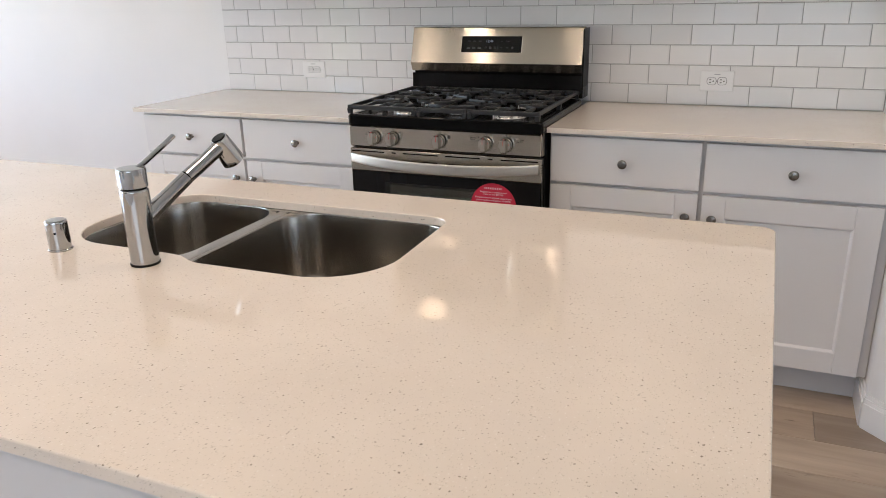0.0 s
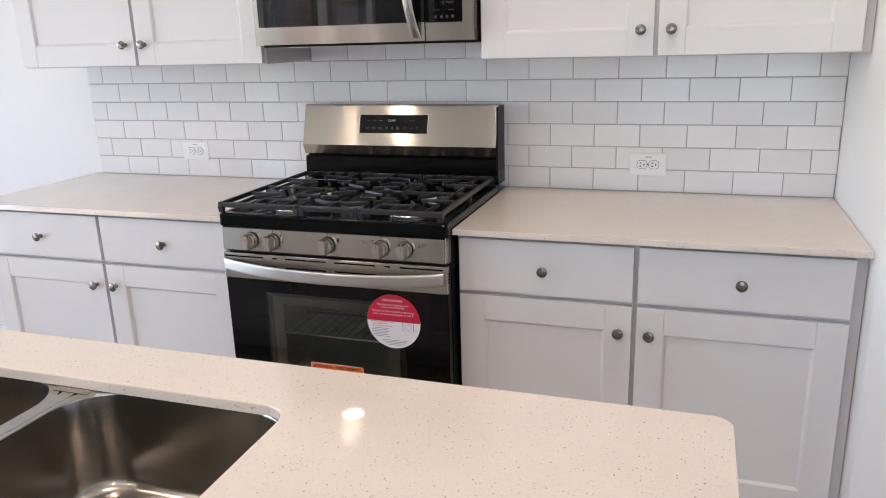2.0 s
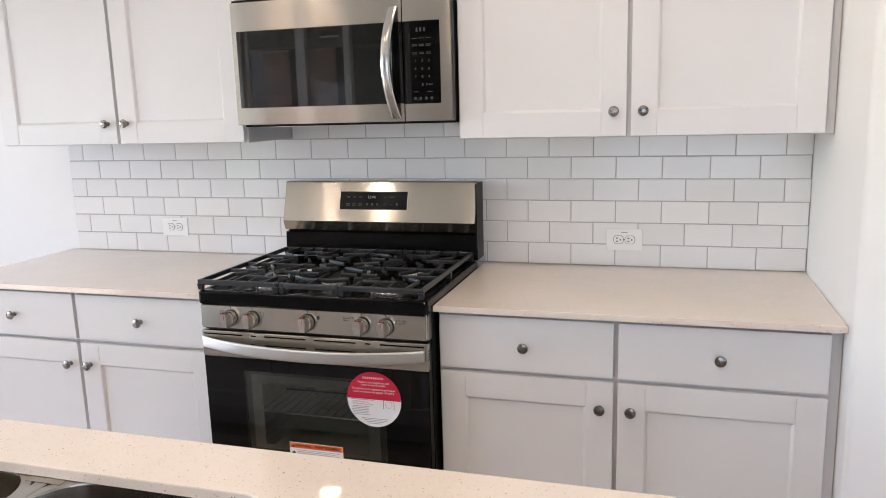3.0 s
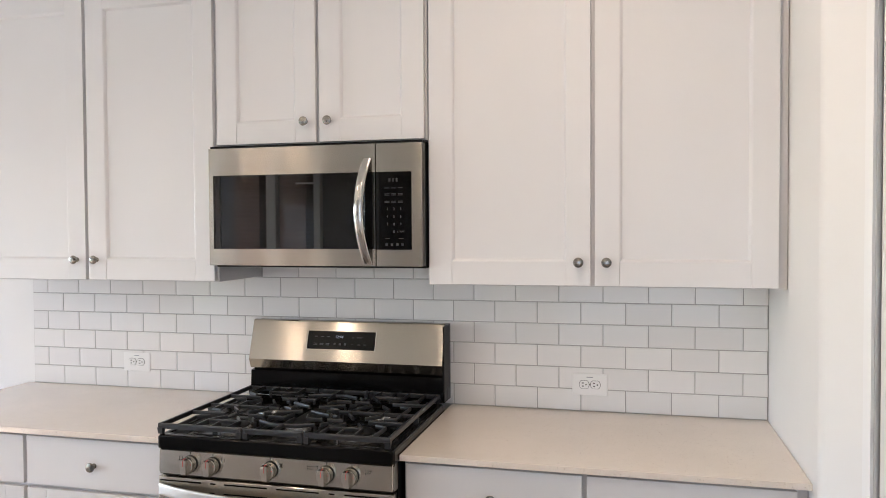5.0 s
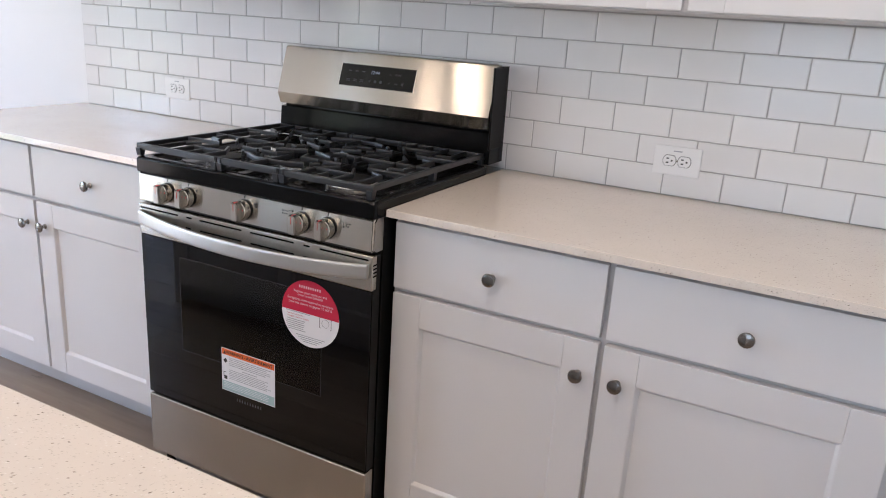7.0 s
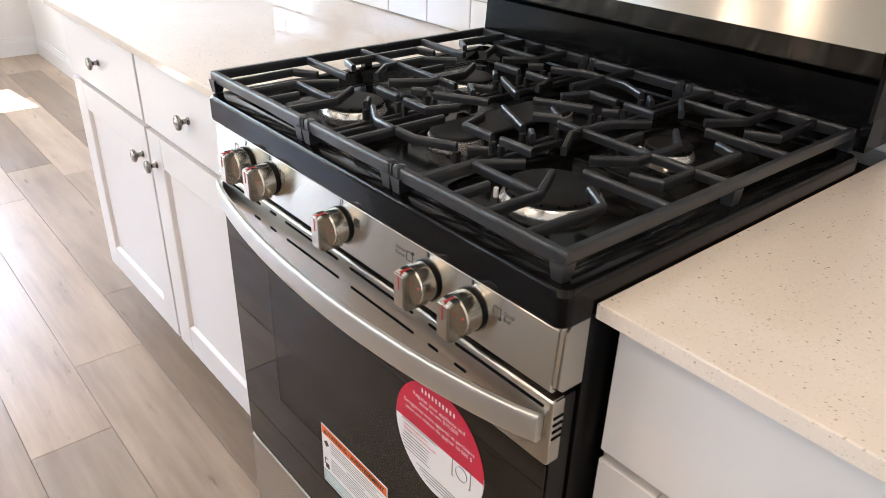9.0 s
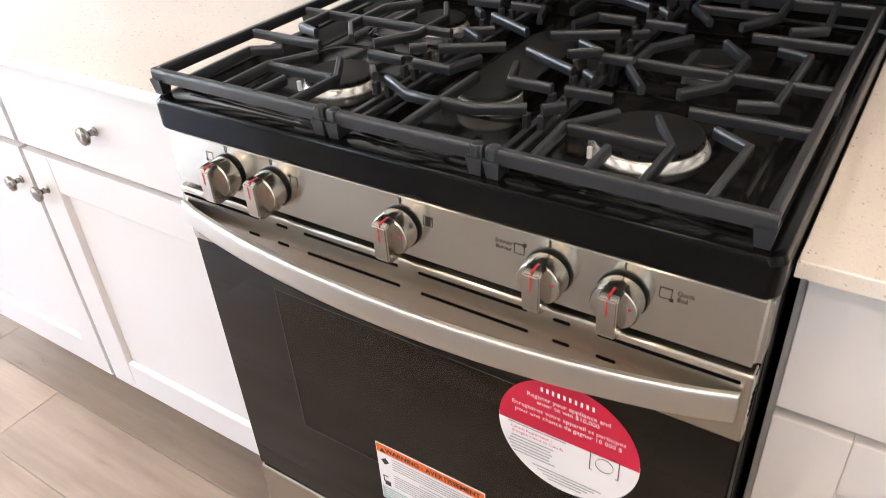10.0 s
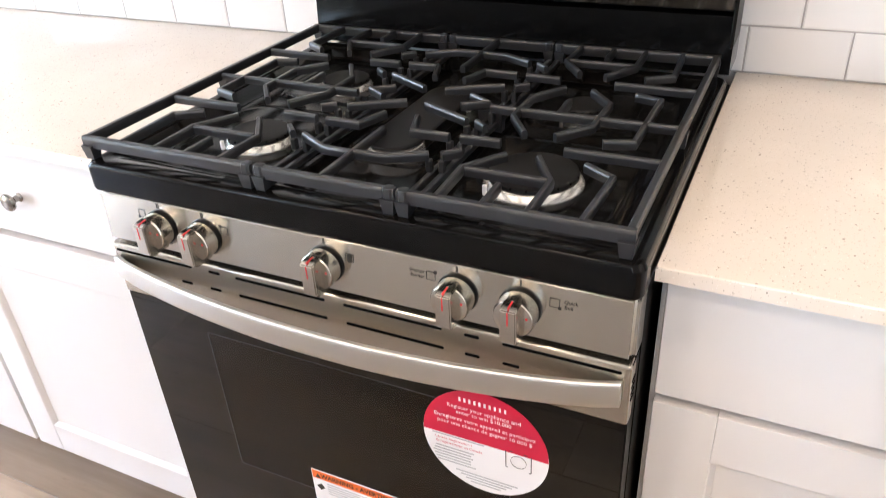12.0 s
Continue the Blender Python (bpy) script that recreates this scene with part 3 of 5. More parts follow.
def tree(x, y, h, seed):
    rng = random.Random(seed)
    t = thing("tree", "leafy green tree beyond the lawn", "tree", "trees beyond the lawn", (x, y, -0.12))
    bm = bmesh.new()
    add_tube(bm, [(0, 0, 0), (0.1, 0, h * 0.3), (0.0, 0.1, h * 0.75)], [0.22, 0.16, 0.05], 8)
    for k in range(6):
        a_ = k * 1.1 + rng.random()
        add_tube(bm, [(0.05, 0, h * (0.3 + 0.05 * k)), (math.cos(a_) * h * 0.16, math.sin(a_) * h * 0.16, h * (0.48 + 0.05 * k)), (math.cos(a_) * h * 0.26, math.sin(a_) * h * 0.26, h * (0.56 + 0.05 * k))], [0.08, 0.05, 0.02], 6)
    part("trunk", bm, M_BARK, t)
    verts, faces = [], []
    for k in range(26):
        a_, rr, zz = rng.uniform(0, 6.3), rng.uniform(0, 0.28) * h, rng.uniform(0.38, 0.95) * h
        rr *= 1.15 - abs(zz / h - 0.6)
        c = Vector((math.cos(a_) * rr, math.sin(a_) * rr, zz))
        for q in range(70):
            d = Vector((rng.gauss(0, 1), rng.gauss(0, 1), rng.gauss(0, 0.8))) * h * 0.055
            n1 = Vector((rng.gauss(0, 1), rng.gauss(0, 1), rng.gauss(0, 1))).normalized() * 0.16
            n2 = n1.orthogonal().normalized() * 0.09
            i = len(verts)
            p = c + d
            verts += [p - n1, p + n2, p + n1, p - n2]
            faces.append((i, i + 1, i + 2, i + 3))
    me = bpy.data.meshes.new("crown")
    me.from_pydata([tuple(v) for v in verts], [], faces)
    me.materials.append(M_LEAF)
    ob = new("crown", me)
    ob.parent = t
    return t


protos = [tree(-95, -98, 7.5, 1), tree(-84, -104, 8.4, 2)]
rng = random.Random(5)
for k in range(22):
    copy_thing(protos[k % 2], pose(-130 + k * 9.5 + rng.uniform(-2, 2), -105 + rng.uniform(-6, 6), -0.12, 0, 0, rng.uniform(0, 360)))


# ---------------------------------------------------------------- kitchen cabinets
Z_TOP = 0.914
KNOB = [(0.0075, 0.0), (0.0085, 0.002), (0.0055, 0.005), (0.005, 0.012), (0.0085, 0.016), (0.0145, 0.019), (0.0158, 0.022), (0.0145, 0.0255), (0.009, 0.0275), (0.003, 0.028)]
KNOB_MESH = mesh_of(lathe(KNOB, axis="-y", n=20), "knob", M_NICKEL, 40)


def knob(x, y, z, parent):
    ob = new("knob", KNOB_MESH)
    ob.parent = parent
    ob.location = (x, y, z)
    ob["label"] = "round brushed nickel knob"
    return ob


def shaker_door(x0, x1, z0, z1, y, parent, name="door"):
    """A five-piece door: stiles, rails and a sunk panel, joints just visible; its face at y."""
    st, t = 0.0745, 0.019
    d = part(name, box(x0 + st - 0.006, x1 - st + 0.006, y + 0.0098, y + 0.0155, z0 + st - 0.006, z1 - st + 0.006), M_CAB, parent)
    bm = bmesh.new()
    add_loft(bm, [[(x, y + dy, z) for x, z in rect(x0 + st + k, x1 - st - k, z0 + st + k, z1 - st - k)] for k, dy in ((-0.0002, 0.0010), (0.0016, 0.0016), (0.0082, 0.0097))], cap0=False, cap1=False)
    part("panel_moulding", bm, M_CAB, d, smooth=None)
    for a_, b_ in ((x0, x0 + st), (x1 - st, x1)):
        part("stile", box(a_, b_, y, y + t, z0, z1, bevel=0.0014, seg=2), M_CAB, d)
    for a_, b_ in ((z0, z0 + st), (z1 - st, z1)):
        part("rail", box(x0 + st + 0.0002, x1 - st - 0.0002, y + 0.0006, y + t, a_, b_, bevel=0.0012, seg=2), M_CAB, d)
    return d


def drawer_front(x0, x1, z0, z1, y, parent):
    return part("drawer_front", box(x0, x1, y, y + 0.019, z0, z1, bevel=0.002, seg=2), M_CAB, parent)


YB = -0.621                                   # faces of the base doors
YU = -0.331                                   # faces of the upper doors


def base_cabinet(x0, x1, edges, label):
    c = thing("base_cabinet", label, "cabinet", "kitchen base cabinets")
    yf = YB + 0.0195
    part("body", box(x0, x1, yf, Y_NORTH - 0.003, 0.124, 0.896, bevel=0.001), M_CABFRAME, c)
    part("toe_kick", box(x0 + 0.002, x1 - 0.002, -0.512, -0.495, 0.001, 0.1235), M_KICK, c, "grey-white toe kick board")
    (a0, a1), (b0, b1) = edges
    for (d0, d1), inner in (((a0, a1), 1), ((b0, b1), -1)):
        dr = drawer_front(d0, d1, 0.7215, 0.8825, YB, c)
        knob((d0 + d1) / 2, YB, 0.799, dr)
        dd = shaker_door(d0, d1, 0.130, 0.7085, YB, c)
        knob(d1 - 0.036 if inner > 0 else d0 + 0.036, YB, 0.632, dd)
    return c


base_cabinet(0.386, 1.4735, ((0.394, 0.898), (0.911, 1.444)), "white shaker base cabinet with two drawers beside the range")
base_cabinet(-1.468, -0.390, ((-1.455, -0.938), (-0.925, -0.398)), "white shaker base cabinet with two drawers beside the wall end")


def upper_cabinet(x0, x1, z0, z1, edges, knob_z, label, depth_wall=Y_NORTH - 0.003):
    c = thing("upper_cabinet", label, "cabinet", "kitchen upper cabinets")
    yf = YU + 0.0195
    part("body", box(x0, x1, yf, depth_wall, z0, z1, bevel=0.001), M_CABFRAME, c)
    for k, (d0, d1) in enumerate(edges):
        dd = shaker_door(d0, d1, z0 + 0.004, z1 - 0.004, YU, c)
        knob(d1 - 0.036 if k == 0 else d0 + 0.036, YU, knob_z, dd)
    return c


Z_UP, Z_UPTOP = 1.379, 2.445
upper_cabinet(-1.458, -0.3835, Z_UP, Z_UPTOP, ((-1.450, -0.919), (-0.906, -0.391)), 1.456, "tall white shaker wall cabinet with two closed doors")
upper_cabinet(0.3835, 1.4735, Z_UP, Z_UPTOP, ((0.391, 0.906), (0.919, 1.447)), 1.456, "tall white shaker wall cabinet beside the end wall")
upper_cabinet(-0.382, 0.382, 1.853, Z_UPTOP, ((-0.374, -0.004), (0.009, 0.374)), 1.926, "short white shaker wall cabinet over the microwave")

# worktops
tagged(part("worktop", slab([(0.3835, -0.648), (1.4735, -0.648), (1.4735, -0.0015), (0.3835, -0.0015)], 0.8965, Z_TOP, ch=0.002), M_QUARTZ, smooth=None), "cream speckled quartz worktop with eased edge", "worktop")
tagged(part("worktop", slab([(-1.484, -0.648), (-0.3845, -0.648), (-0.3845, -0.0015), (-1.484, -0.0015)], 0.8965, Z_TOP, ch=0.002), M_QUARTZ, smooth=None), "cream speckled quartz worktop ending at the open wall", "worktop")

# ---------------------------------------------------------------- island
IX0, IX1, IY0, IY1 = -1.32, 1.118, -2.706, -1.612
island = thing("island", "white panelled kitchen island base under quartz", "kitchen island")
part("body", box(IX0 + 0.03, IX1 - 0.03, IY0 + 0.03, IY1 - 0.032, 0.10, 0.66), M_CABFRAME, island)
part("back_panel", box(IX0 + 0.025, IX1 - 0.025, IY0 + 0.012, IY0 + 0.0295, 0.001, 0.8945, bevel=0.001), M_KICK, island, "flat grey-white back panel")
for x in (IX0 + 0.012, IX1 - 0.03):
    part("side_panel", box(x, x + 0.0175, IY0 + 0.03, IY1 - 0.03, 0.001, 0.8945, bevel=0.001), M_CAB, island)
for k in range(4):
    w = (IX1 - IX0 - 0.07) / 4
    x0 = IX0 + 0.035 + k * w
    dd = shaker_door(-x0 - w + 0.004, -x0 - 0.004, 0.117, 0.884, -IY1 + 0.013, island)
    dd.matrix_basis = pose(0, 0, 0, 0, 0, 180)
part("toe_kick", box(IX0 + 0.03, IX1 - 0.03, IY1 - 0.11, IY1 - 0.095, 0.001, 0.10), M_KICK, island)

# opening for the two bowls, counter-clockwise
cut = (arc(0.435, -1.803, 0.045, 0, 90) + arc(-0.145, -1.858, 0.10, 90, 180) + arc(-0.125, -2.018, 0.12, 180, 270)
       + [(0.050, -2.138), (0.084, -2.141)] + arc(0.150, -2.084, 0.080, 237, 270, 6) + arc(0.345, -2.021, 0.14, 270, 360, 10))
outer = arc(IX1 - 0.03, IY1 - 0.03, 0.03, 0, 90) + arc(IX0 + 0.03, IY1 - 0.03, 0.03, 90, 180) + arc(IX0 + 0.03, IY0 + 0.03, 0.03, 180, 270) + arc(IX1 - 0.03, IY0 + 0.03, 0.03, 270, 360)
tagged(part("worktop", slab(outer, 0.8955, Z_TOP, cut, ch=0.0025), M_QUARTZ, smooth=None), "cream speckled quartz island worktop with rounded corners and sink opening", "worktop")

sink = thing("kitchen_sink", "undermounted stainless steel double bowl sink, empty", "sink")


def bowl(x0, x1, y0, y1, r, depth, n=9):
    bm = bmesh.new()
    loops = []
    for d, z in ((0.013, 0.8942), (0.0, 0.8940), (-0.002, 0.890), (-0.004, 0.86), (-0.008, 0.82), (-0.014, 0.888 - depth + 0.030), (-0.018, 0.888 - depth + 0.014), (-0.028, 0.888 - depth + 0.004), (-0.045, 0.888 - depth + 0.001), (-0.13, 0.888 - depth)):
        base = rounded(x0 - d, x1 + d, y0 - d, y1 + d, max(0.01, r + d * 0.3), n)
        loops.append([(x, y, z) for x, y in base])
    add_loft(bm, loops, cap0=False, cap1=True)
    for f in bm.faces:
        f.normal_flip()
    return bm


def drain(x, y, z):
    d = part("drain", lathe([(0.056, 0.0), (0.056, 0.002), (0.045, 0.003), (0.040, -0.006), (0.010, -0.007)], center=(x, y, z), n=28), M_SINK, sink, "round steel drain")
    return d


part("bowl", bowl(0.082, 0.492, -2.172, -1.750, 0.085, 0.165), M_SINK, sink, "deep brushed steel bowl")
part("bowl", bowl(-0.250, 0.048, -2.142, -1.750, 0.085, 0.15), M_SINK, sink, "small brushed steel bowl")
part("divider", box(0.0525, 0.0775, -2.1355, -1.7745, 0.880, 0.8951, bevel=0.002, seg=2), M_SINK, sink)
part("rim_filler", box(0.030, 0.100, -1.774, -1.737, 0.886, 0.8948), M_SINK, sink)
part("rim_filler", box(0.036, 0.094, -2.180, -2.136, 0.886, 0.8948), M_SINK, sink)
drain(0.287, -1.96, 0.725)
drain(-0.10, -1.94, 0.74)

# faucet with pull-out spout and lever
faucet = thing("faucet", "chrome single-lever pull-out kitchen faucet", "faucet", at=(0.052, -2.198, Z_TOP))
part("base_ring", lathe([(0.0268, 0.0), (0.0268, 0.003), (0.0255, 0.004)], n=28), M_BLACK, faucet)
part("body", lathe([(0.0252, 0.0041), (0.0255, 0.006), (0.0255, 0.1375), (0.0246, 0.1405), (0.0238, 0.1412)], n=40), M_CHROME, faucet)
part("collar", lathe([(0.0222, 0.1413), (0.0222, 0.1438)], n=32), M_BLACK, faucet, "dark joint under the lever cap")
part("cap", lathe([(0.0240, 0.1439), (0.0255, 0.1452), (0.0255, 0.1755), (0.0242, 0.1785), (0.012, 0.1795)], n=40), M_CHROME, faucet)
bm = bmesh.new()
add_tube(bm, [(0.004, 0.010, 0.082), (0.012, 0.034, 0.098), (0.022, 0.062, 0.117), (0.034, 0.098, 0.141)], [0.0185, 0.0160, 0.0142, 0.0138])
part("spout_base", bm, M_CHROME, faucet)
bm = bmesh.new()
add_tube(bm, [(0.0344, 0.0992, 0.1418), (0.043, 0.128, 0.158), (0.057, 0.174, 0.1855)], [0.0134, 0.0136, 0.0142])
part("spout", bm, M_CHROME, faucet)
bm = bmesh.new()
add_tube(bm, [(0.0558, 0.1743, 0.2025), (0.0566, 0.1766, 0.1985), (0.0590, 0.184, 0.184), (0.0628, 0.195, 0.163), (0.0646, 0.2005, 0.1535), (0.0648, 0.201, 0.1525)], [0.0165, 0.0182, 0.0200, 0.0222, 0.0226, 0.0212], 28)
part("spray_head", bm, M_CHROME, faucet)
bm = bmesh.new()
add_tube(bm, [(0.0557, 0.1741, 0.2028), (0.0554, 0.1734, 0.2041)], [0.0140, 0.0130])
part("spray_button", bm, M_BLACK, faucet, "black rubber button")
bm = bmesh.new()
add_tube(bm, [(0.0649, 0.2013, 0.1522), (0.0652, 0.2021, 0.1508)], [0.0185, 0.0180])
part("spray_face", bm, M_BLACK, faucet, "dark nozzle face")
bm = bmesh.new()
add_sweep(bm, [(0.004, 0.010, 0.1765), (0.008, 0.024, 0.183), (0.019, 0.064, 0.207), (0.025, 0.088, 0.2215)], 0.0115, 0.0068, 0.5)
part("lever", bm, M_CHROME, faucet)

gap = thing("air_gap_cap", "short chrome cap beside the faucet", "sink fitting", at=(-0.168, -2.192, Z_TOP))
part("flange", lathe([(0.0228, 0.0), (0.0228, 0.0022), (0.0216, 0.0035)], n=32), M_CHROME, gap)
part("cap", lathe([(0.0206, 0.0036), (0.0206, 0.0535), (0.0198, 0.0585), (0.0175, 0.0605), (0.008, 0.0610)], n=32), M_CHROME, gap)
part("vent_hole", box(0.0108, 0.0138, -0.0186, -0.0156, 0.036, 0.0395), M_SLOT, gap)

# ---------------------------------------------------------------- range
rng_ = thing("gas_range", "stainless and black freestanding five-burner gas range, new with stickers", "stove")
YF = -0.690
for name, x0, x1, y0, z0, z1 in (("side_panel", -0.378, -0.268, -0.648, 0.032, 0.894), ("side_panel", 0.268, 0.378, -0.648, 0.032, 0.894), ("oven_base", -0.268, 0.268, -0.648, 0.032, 0.335),
                                 ("oven_top", -0.268, 0.268, -0.648, 0.735, 0.894), ("oven_back", -0.268, 0.268, -0.16, 0.335, 0.735)):
    part(name, box(x0, x1, y0, -0.012, z0, z1), M_BLACK, rng_, "black enamelled panel")
# control panel with a rolled face
bm = bmesh.new()
add_prism(bm, [(-0.6485, 0.8165), (YF + 0.004, 0.8165), (YF, 0.8200), (YF + 0.0035, 0.890), (YF + 0.008, 0.8955), (-0.6485, 0.8955)], -0.378, 0.378)
bmesh.ops.bevel(bm, geom=[e for e in bm.edges if abs(e.verts[0].co.x - e.verts[1].co.x) < 1e-4 and e.verts[0].co.y < -0.68 and e.verts[1].co.y < -0.68], offset=0.006, segments=3, affect="EDGES")
panel = part("control_panel", bm, M_STEEL, rng_, "brushed stainless control panel")

# cooktop: rim, sloped sides and a sunken pan
bm = bmesh.new()


def rloop(d, z, r=0.014):
    return [(x, y, z) for x, y in rounded(-0.381 + d, 0.381 - d, -0.693 + d, -0.100 - d, r)]


add_loft(bm, [rloop(0.001, 0.8965), rloop(0.0, 0.900), rloop(0.0, 0.930), rloop(0.004, 0.936), rloop(0.010, 0.9375), rloop(0.030, 0.9365), rloop(0.046, 0.925), rloop(0.060, 0.9225)])
cook = part("cooktop", bm, M_ENAMEL, rng_, "glossy black enamel cooktop")
for cx, cy, w, d in ((0.21, -0.51, 0.115, 0.115), (-0.21, -0.51, 0.11, 0.11), (0.21, -0.265, 0.09, 0.09), (-0.21, -0.265, 0.10, 0.10), (0, -0.39, 0.075, 0.15)):
    lp = [rounded(cx - w + k, cx + w - k, cy - d + k, cy + d - k, 0.045) for k in (0, 0.004, 0.010)]
    bm = bmesh.new()
    add_loft(bm, [[(x, y, 0.9226) for x, y in lp[0]], [(x, y, 0.9255) for x, y in lp[1]], [(x, y, 0.9235) for x, y in lp[2]]])
    part("pan_ridge", bm, M_ENAMEL, cook)


def burner(cx, cy, r, rear=False):
    b = part("burner", lathe([(r * 1.10, 0.0), (r * 1.105, 0.0015), (r * 1.095, 0.0030), (r * 1.035, 0.0092), (r * 0.995, 0.0110), (r * 0.6, 0.0110)], center=(cx, cy, 0.9236), n=56), M_ALU, rng_, "bright aluminium burner head")
    part("burner_cap", lathe([(r * 0.95, 0.0112), (r * 0.99, 0.0125), (r * 0.98, 0.0165), (r * 0.91, 0.0185), (r * 0.2, 0.0192)], center=(cx, cy, 0.9236), n=36), M_CAP, b, "matt black burner cap")
    bm = bmesh.new()
    for k in range(18):
        t = 2 * math.pi * k / 18
        x, y = cx + math.cos(t) * r * 0.977, cy + math.sin(t) * r * 0.977
        add_box(bm, x - 0.0011, x + 0.0011, y - 0.0011, y + 0.0011, 0.9385, 0.9407)
    part("flame_ports", bm, M_SLOT, b)
    part("igniter", lathe([(0.003, 0.0), (0.003, 0.012), (0.0012, 0.013)], center=(cx - r * 0.8, cy - r * 0.85, 0.9236), n=8), M_WHITE, b)


burner(0.208, -0.526, 0.057)
burner(-0.205, -0.530, 0.046)
burner(0.205, -0.292, 0.033)
burner(-0.205, -0.290, 0.040)
# oval middle burner
bm = bmesh.new()
oval = lambda k, z: [(x * k, -0.39 + (y + 0.39) * (1 - (1 - k) * 0.3), z) for x, y in rounded(-0.038, 0.038, -0.536, -0.280, 0.0379, 8)]
add_loft(bm, [oval(0.92, 0.9240), oval(0.92, 0.926), oval(0.91, 0.928), oval(0.90, 0.9385), oval(0.88, 0.9395)])
ob = part("burner", bm, M_CAP, rng_, "oval black middle burner head with bright ends")
for y in (-0.4985, -0.3175):
    part("burner_end", lathe([(0.0405, 0.0), (0.0408, 0.002), (0.0398, 0.0145), (0.0385, 0.0154), (0.010, 0.0154)], center=(0, y, 0.9241), n=40), M_ALU, ob, "bright aluminium burner end")
bm = bmesh.new()
add_loft(bm, [oval(0.96, 0.9397), oval(0.995, 0.941), oval(0.985, 0.9435), oval(0.90, 0.9455)])
part("burner_cap", bm, M_CAP, ob, "matt black oval burner cap")

ZG = 0.9635
YM = -0.391


def mirror_y(pts):
    return [(x, 2 * YM - y) for x, y in pts]


def grate(x0, x1, fingers, label, low_sides):
    g = part("grate", bmesh.new(), M_IRON, rng_, label)
    bm = bmesh.new()
    yf, yb = -0.676, -0.106
    for y in (yf, yb):
        add_sweep(bm, [(x0, y, ZG - 0.0017), (x1, y, ZG - 0.0017)], 0.0105, 0.0160, 0.4)
    for x, low in ((x0 + 0.006, low_sides[0]), (x1 - 0.006, low_sides[1])):
        z = ZG - 0.0245 if low else ZG
        add_sweep(bm, [(x, yf + 0.003, z), (x, yb - 0.003, z)], 0.008 if low else 0.0105, 0.009 if low else 0.0140, 0.4)
    for x, low in ((x0 + 0.008, low_sides[0]), (x1 - 0.008, low_sides[1])):
        for y in (yf, yb):
            if low:
                add_loft(bm, [[(x + a_ * k, y + b_ * k, z) for a_, b_ in ((-1, -0.5), (-0.5, -1), (0.5, -1), (1, -0.5), (1, 0.5), (0.5, 1), (-0.5, 1), (-1, 0.5))] for k, z in ((0.0070, ZG - 0.020), (0.0070, ZG + 0.0045), (0.0060, ZG + 0.0068), (0.0038, ZG + 0.0078))])
        for y in (yf, yb, YM):
            add_loft(bm, [[(x - k, y - k, z), (x + k, y - k, z), (x + k, y + k, z), (x - k, y + k, z)] for k, z in ((0.0065, 0.938 if y != YM else 0.9265), (0.009, ZG - 0.006))])
    old = g.data
    g.data = mesh_of(bm, "grate", M_IRON, 35)
    bpy.data.meshes.remove(old)
    for pts in fingers:
        bm = bmesh.new()
        add_sweep(bm, [(x, y, ZG + 0.0012) for x, y in pts], 0.0084, 0.0118, 0.5)
        for x, y in (pts[0], pts[-1]):
            for side, low in ((x0, low_sides[0]), (x1, low_sides[1])):
                if low and abs(x - side) < 0.012:
                    add_box(bm, x - 0.0038, x + 0.0038, y - 0.0045, y + 0.0045, ZG - 0.0205, ZG - 0.004, bevel=0.001)
        part("finger", bm, M_IRON, g)
    return g


RF = [[(0.147, -0.676), (0.144, -0.598), (0.180, -0.547)], [(0.149, -0.599), (0.249, -0.599)], [(0.252, -0.676), (0.253, -0.599), (0.220, -0.543)], [(0.201, -0.676), (0.201, -0.625)],
      [(0.310, -0.676), (0.315, -0.569), (0.278, -0.546)], [(0.361, -0.513), (0.242, -0.513)], [(0.106, -0.515), (0.160, -0.513)], [(0.106, -0.572), (0.124, -0.554)], [(0.106, -0.462), (0.124, -0.476)]]
HALF = [*RF, *[mirror_y(p) for p in RF],
        [(0.279, -0.477), (0.315, -0.466), (0.317, 2 * YM + 0.466), (0.281, 2 * YM + 0.477)],
        [(0.218, -0.476), (0.254, -0.432), (0.256, 2 * YM + 0.432), (0.220, 2 * YM + 0.476)],
        [(0.179, -0.479), (0.145, -0.428), (0.145, 2 * YM + 0.428), (0.178, 2 * YM + 0.479)],
        [(0.104, -0.406), (0.358, -0.406)], [(0.2, -0.406), (0.2, -0.353)]]
grate(0.1005, 0.3665, HALF, "black cast-iron grate over the front and back burners", (True, False))
grate(-0.3825, -0.1005, [[(-x - 0.006, y) for x, y in p] for p in HALF], "black cast-iron grate over the front and back burners", (False, True))
CF = [[(-0.003, -0.676), (-0.003, -0.520)], [(-0.003, -0.600), (0.040, -0.600), (0.090, -0.575)], [(-0.003, -0.602), (-0.046, -0.600), (-0.094, -0.572)],
      [(0.022, -0.470), (0.038, -0.516), (0.091, -0.516)], [(-0.028, -0.470), (-0.044, -0.516), (-0.095, -0.516)], [(0.012, -0.422), (0.091, -0.461)], [(-0.020, -0.420), (-0.095, -0.461)]]
grate(-0.0965, 0.0975, [*CF, *[mirror_y(p) for p in CF], [(0.060, YM - 0.02), (0.092, YM), (0.060, YM + 0.02)], [(-0.064, YM - 0.02), (-0.094, YM), (-0.064, YM + 0.02)]], "black cast-iron middle grate over the oval burner", (True, True))


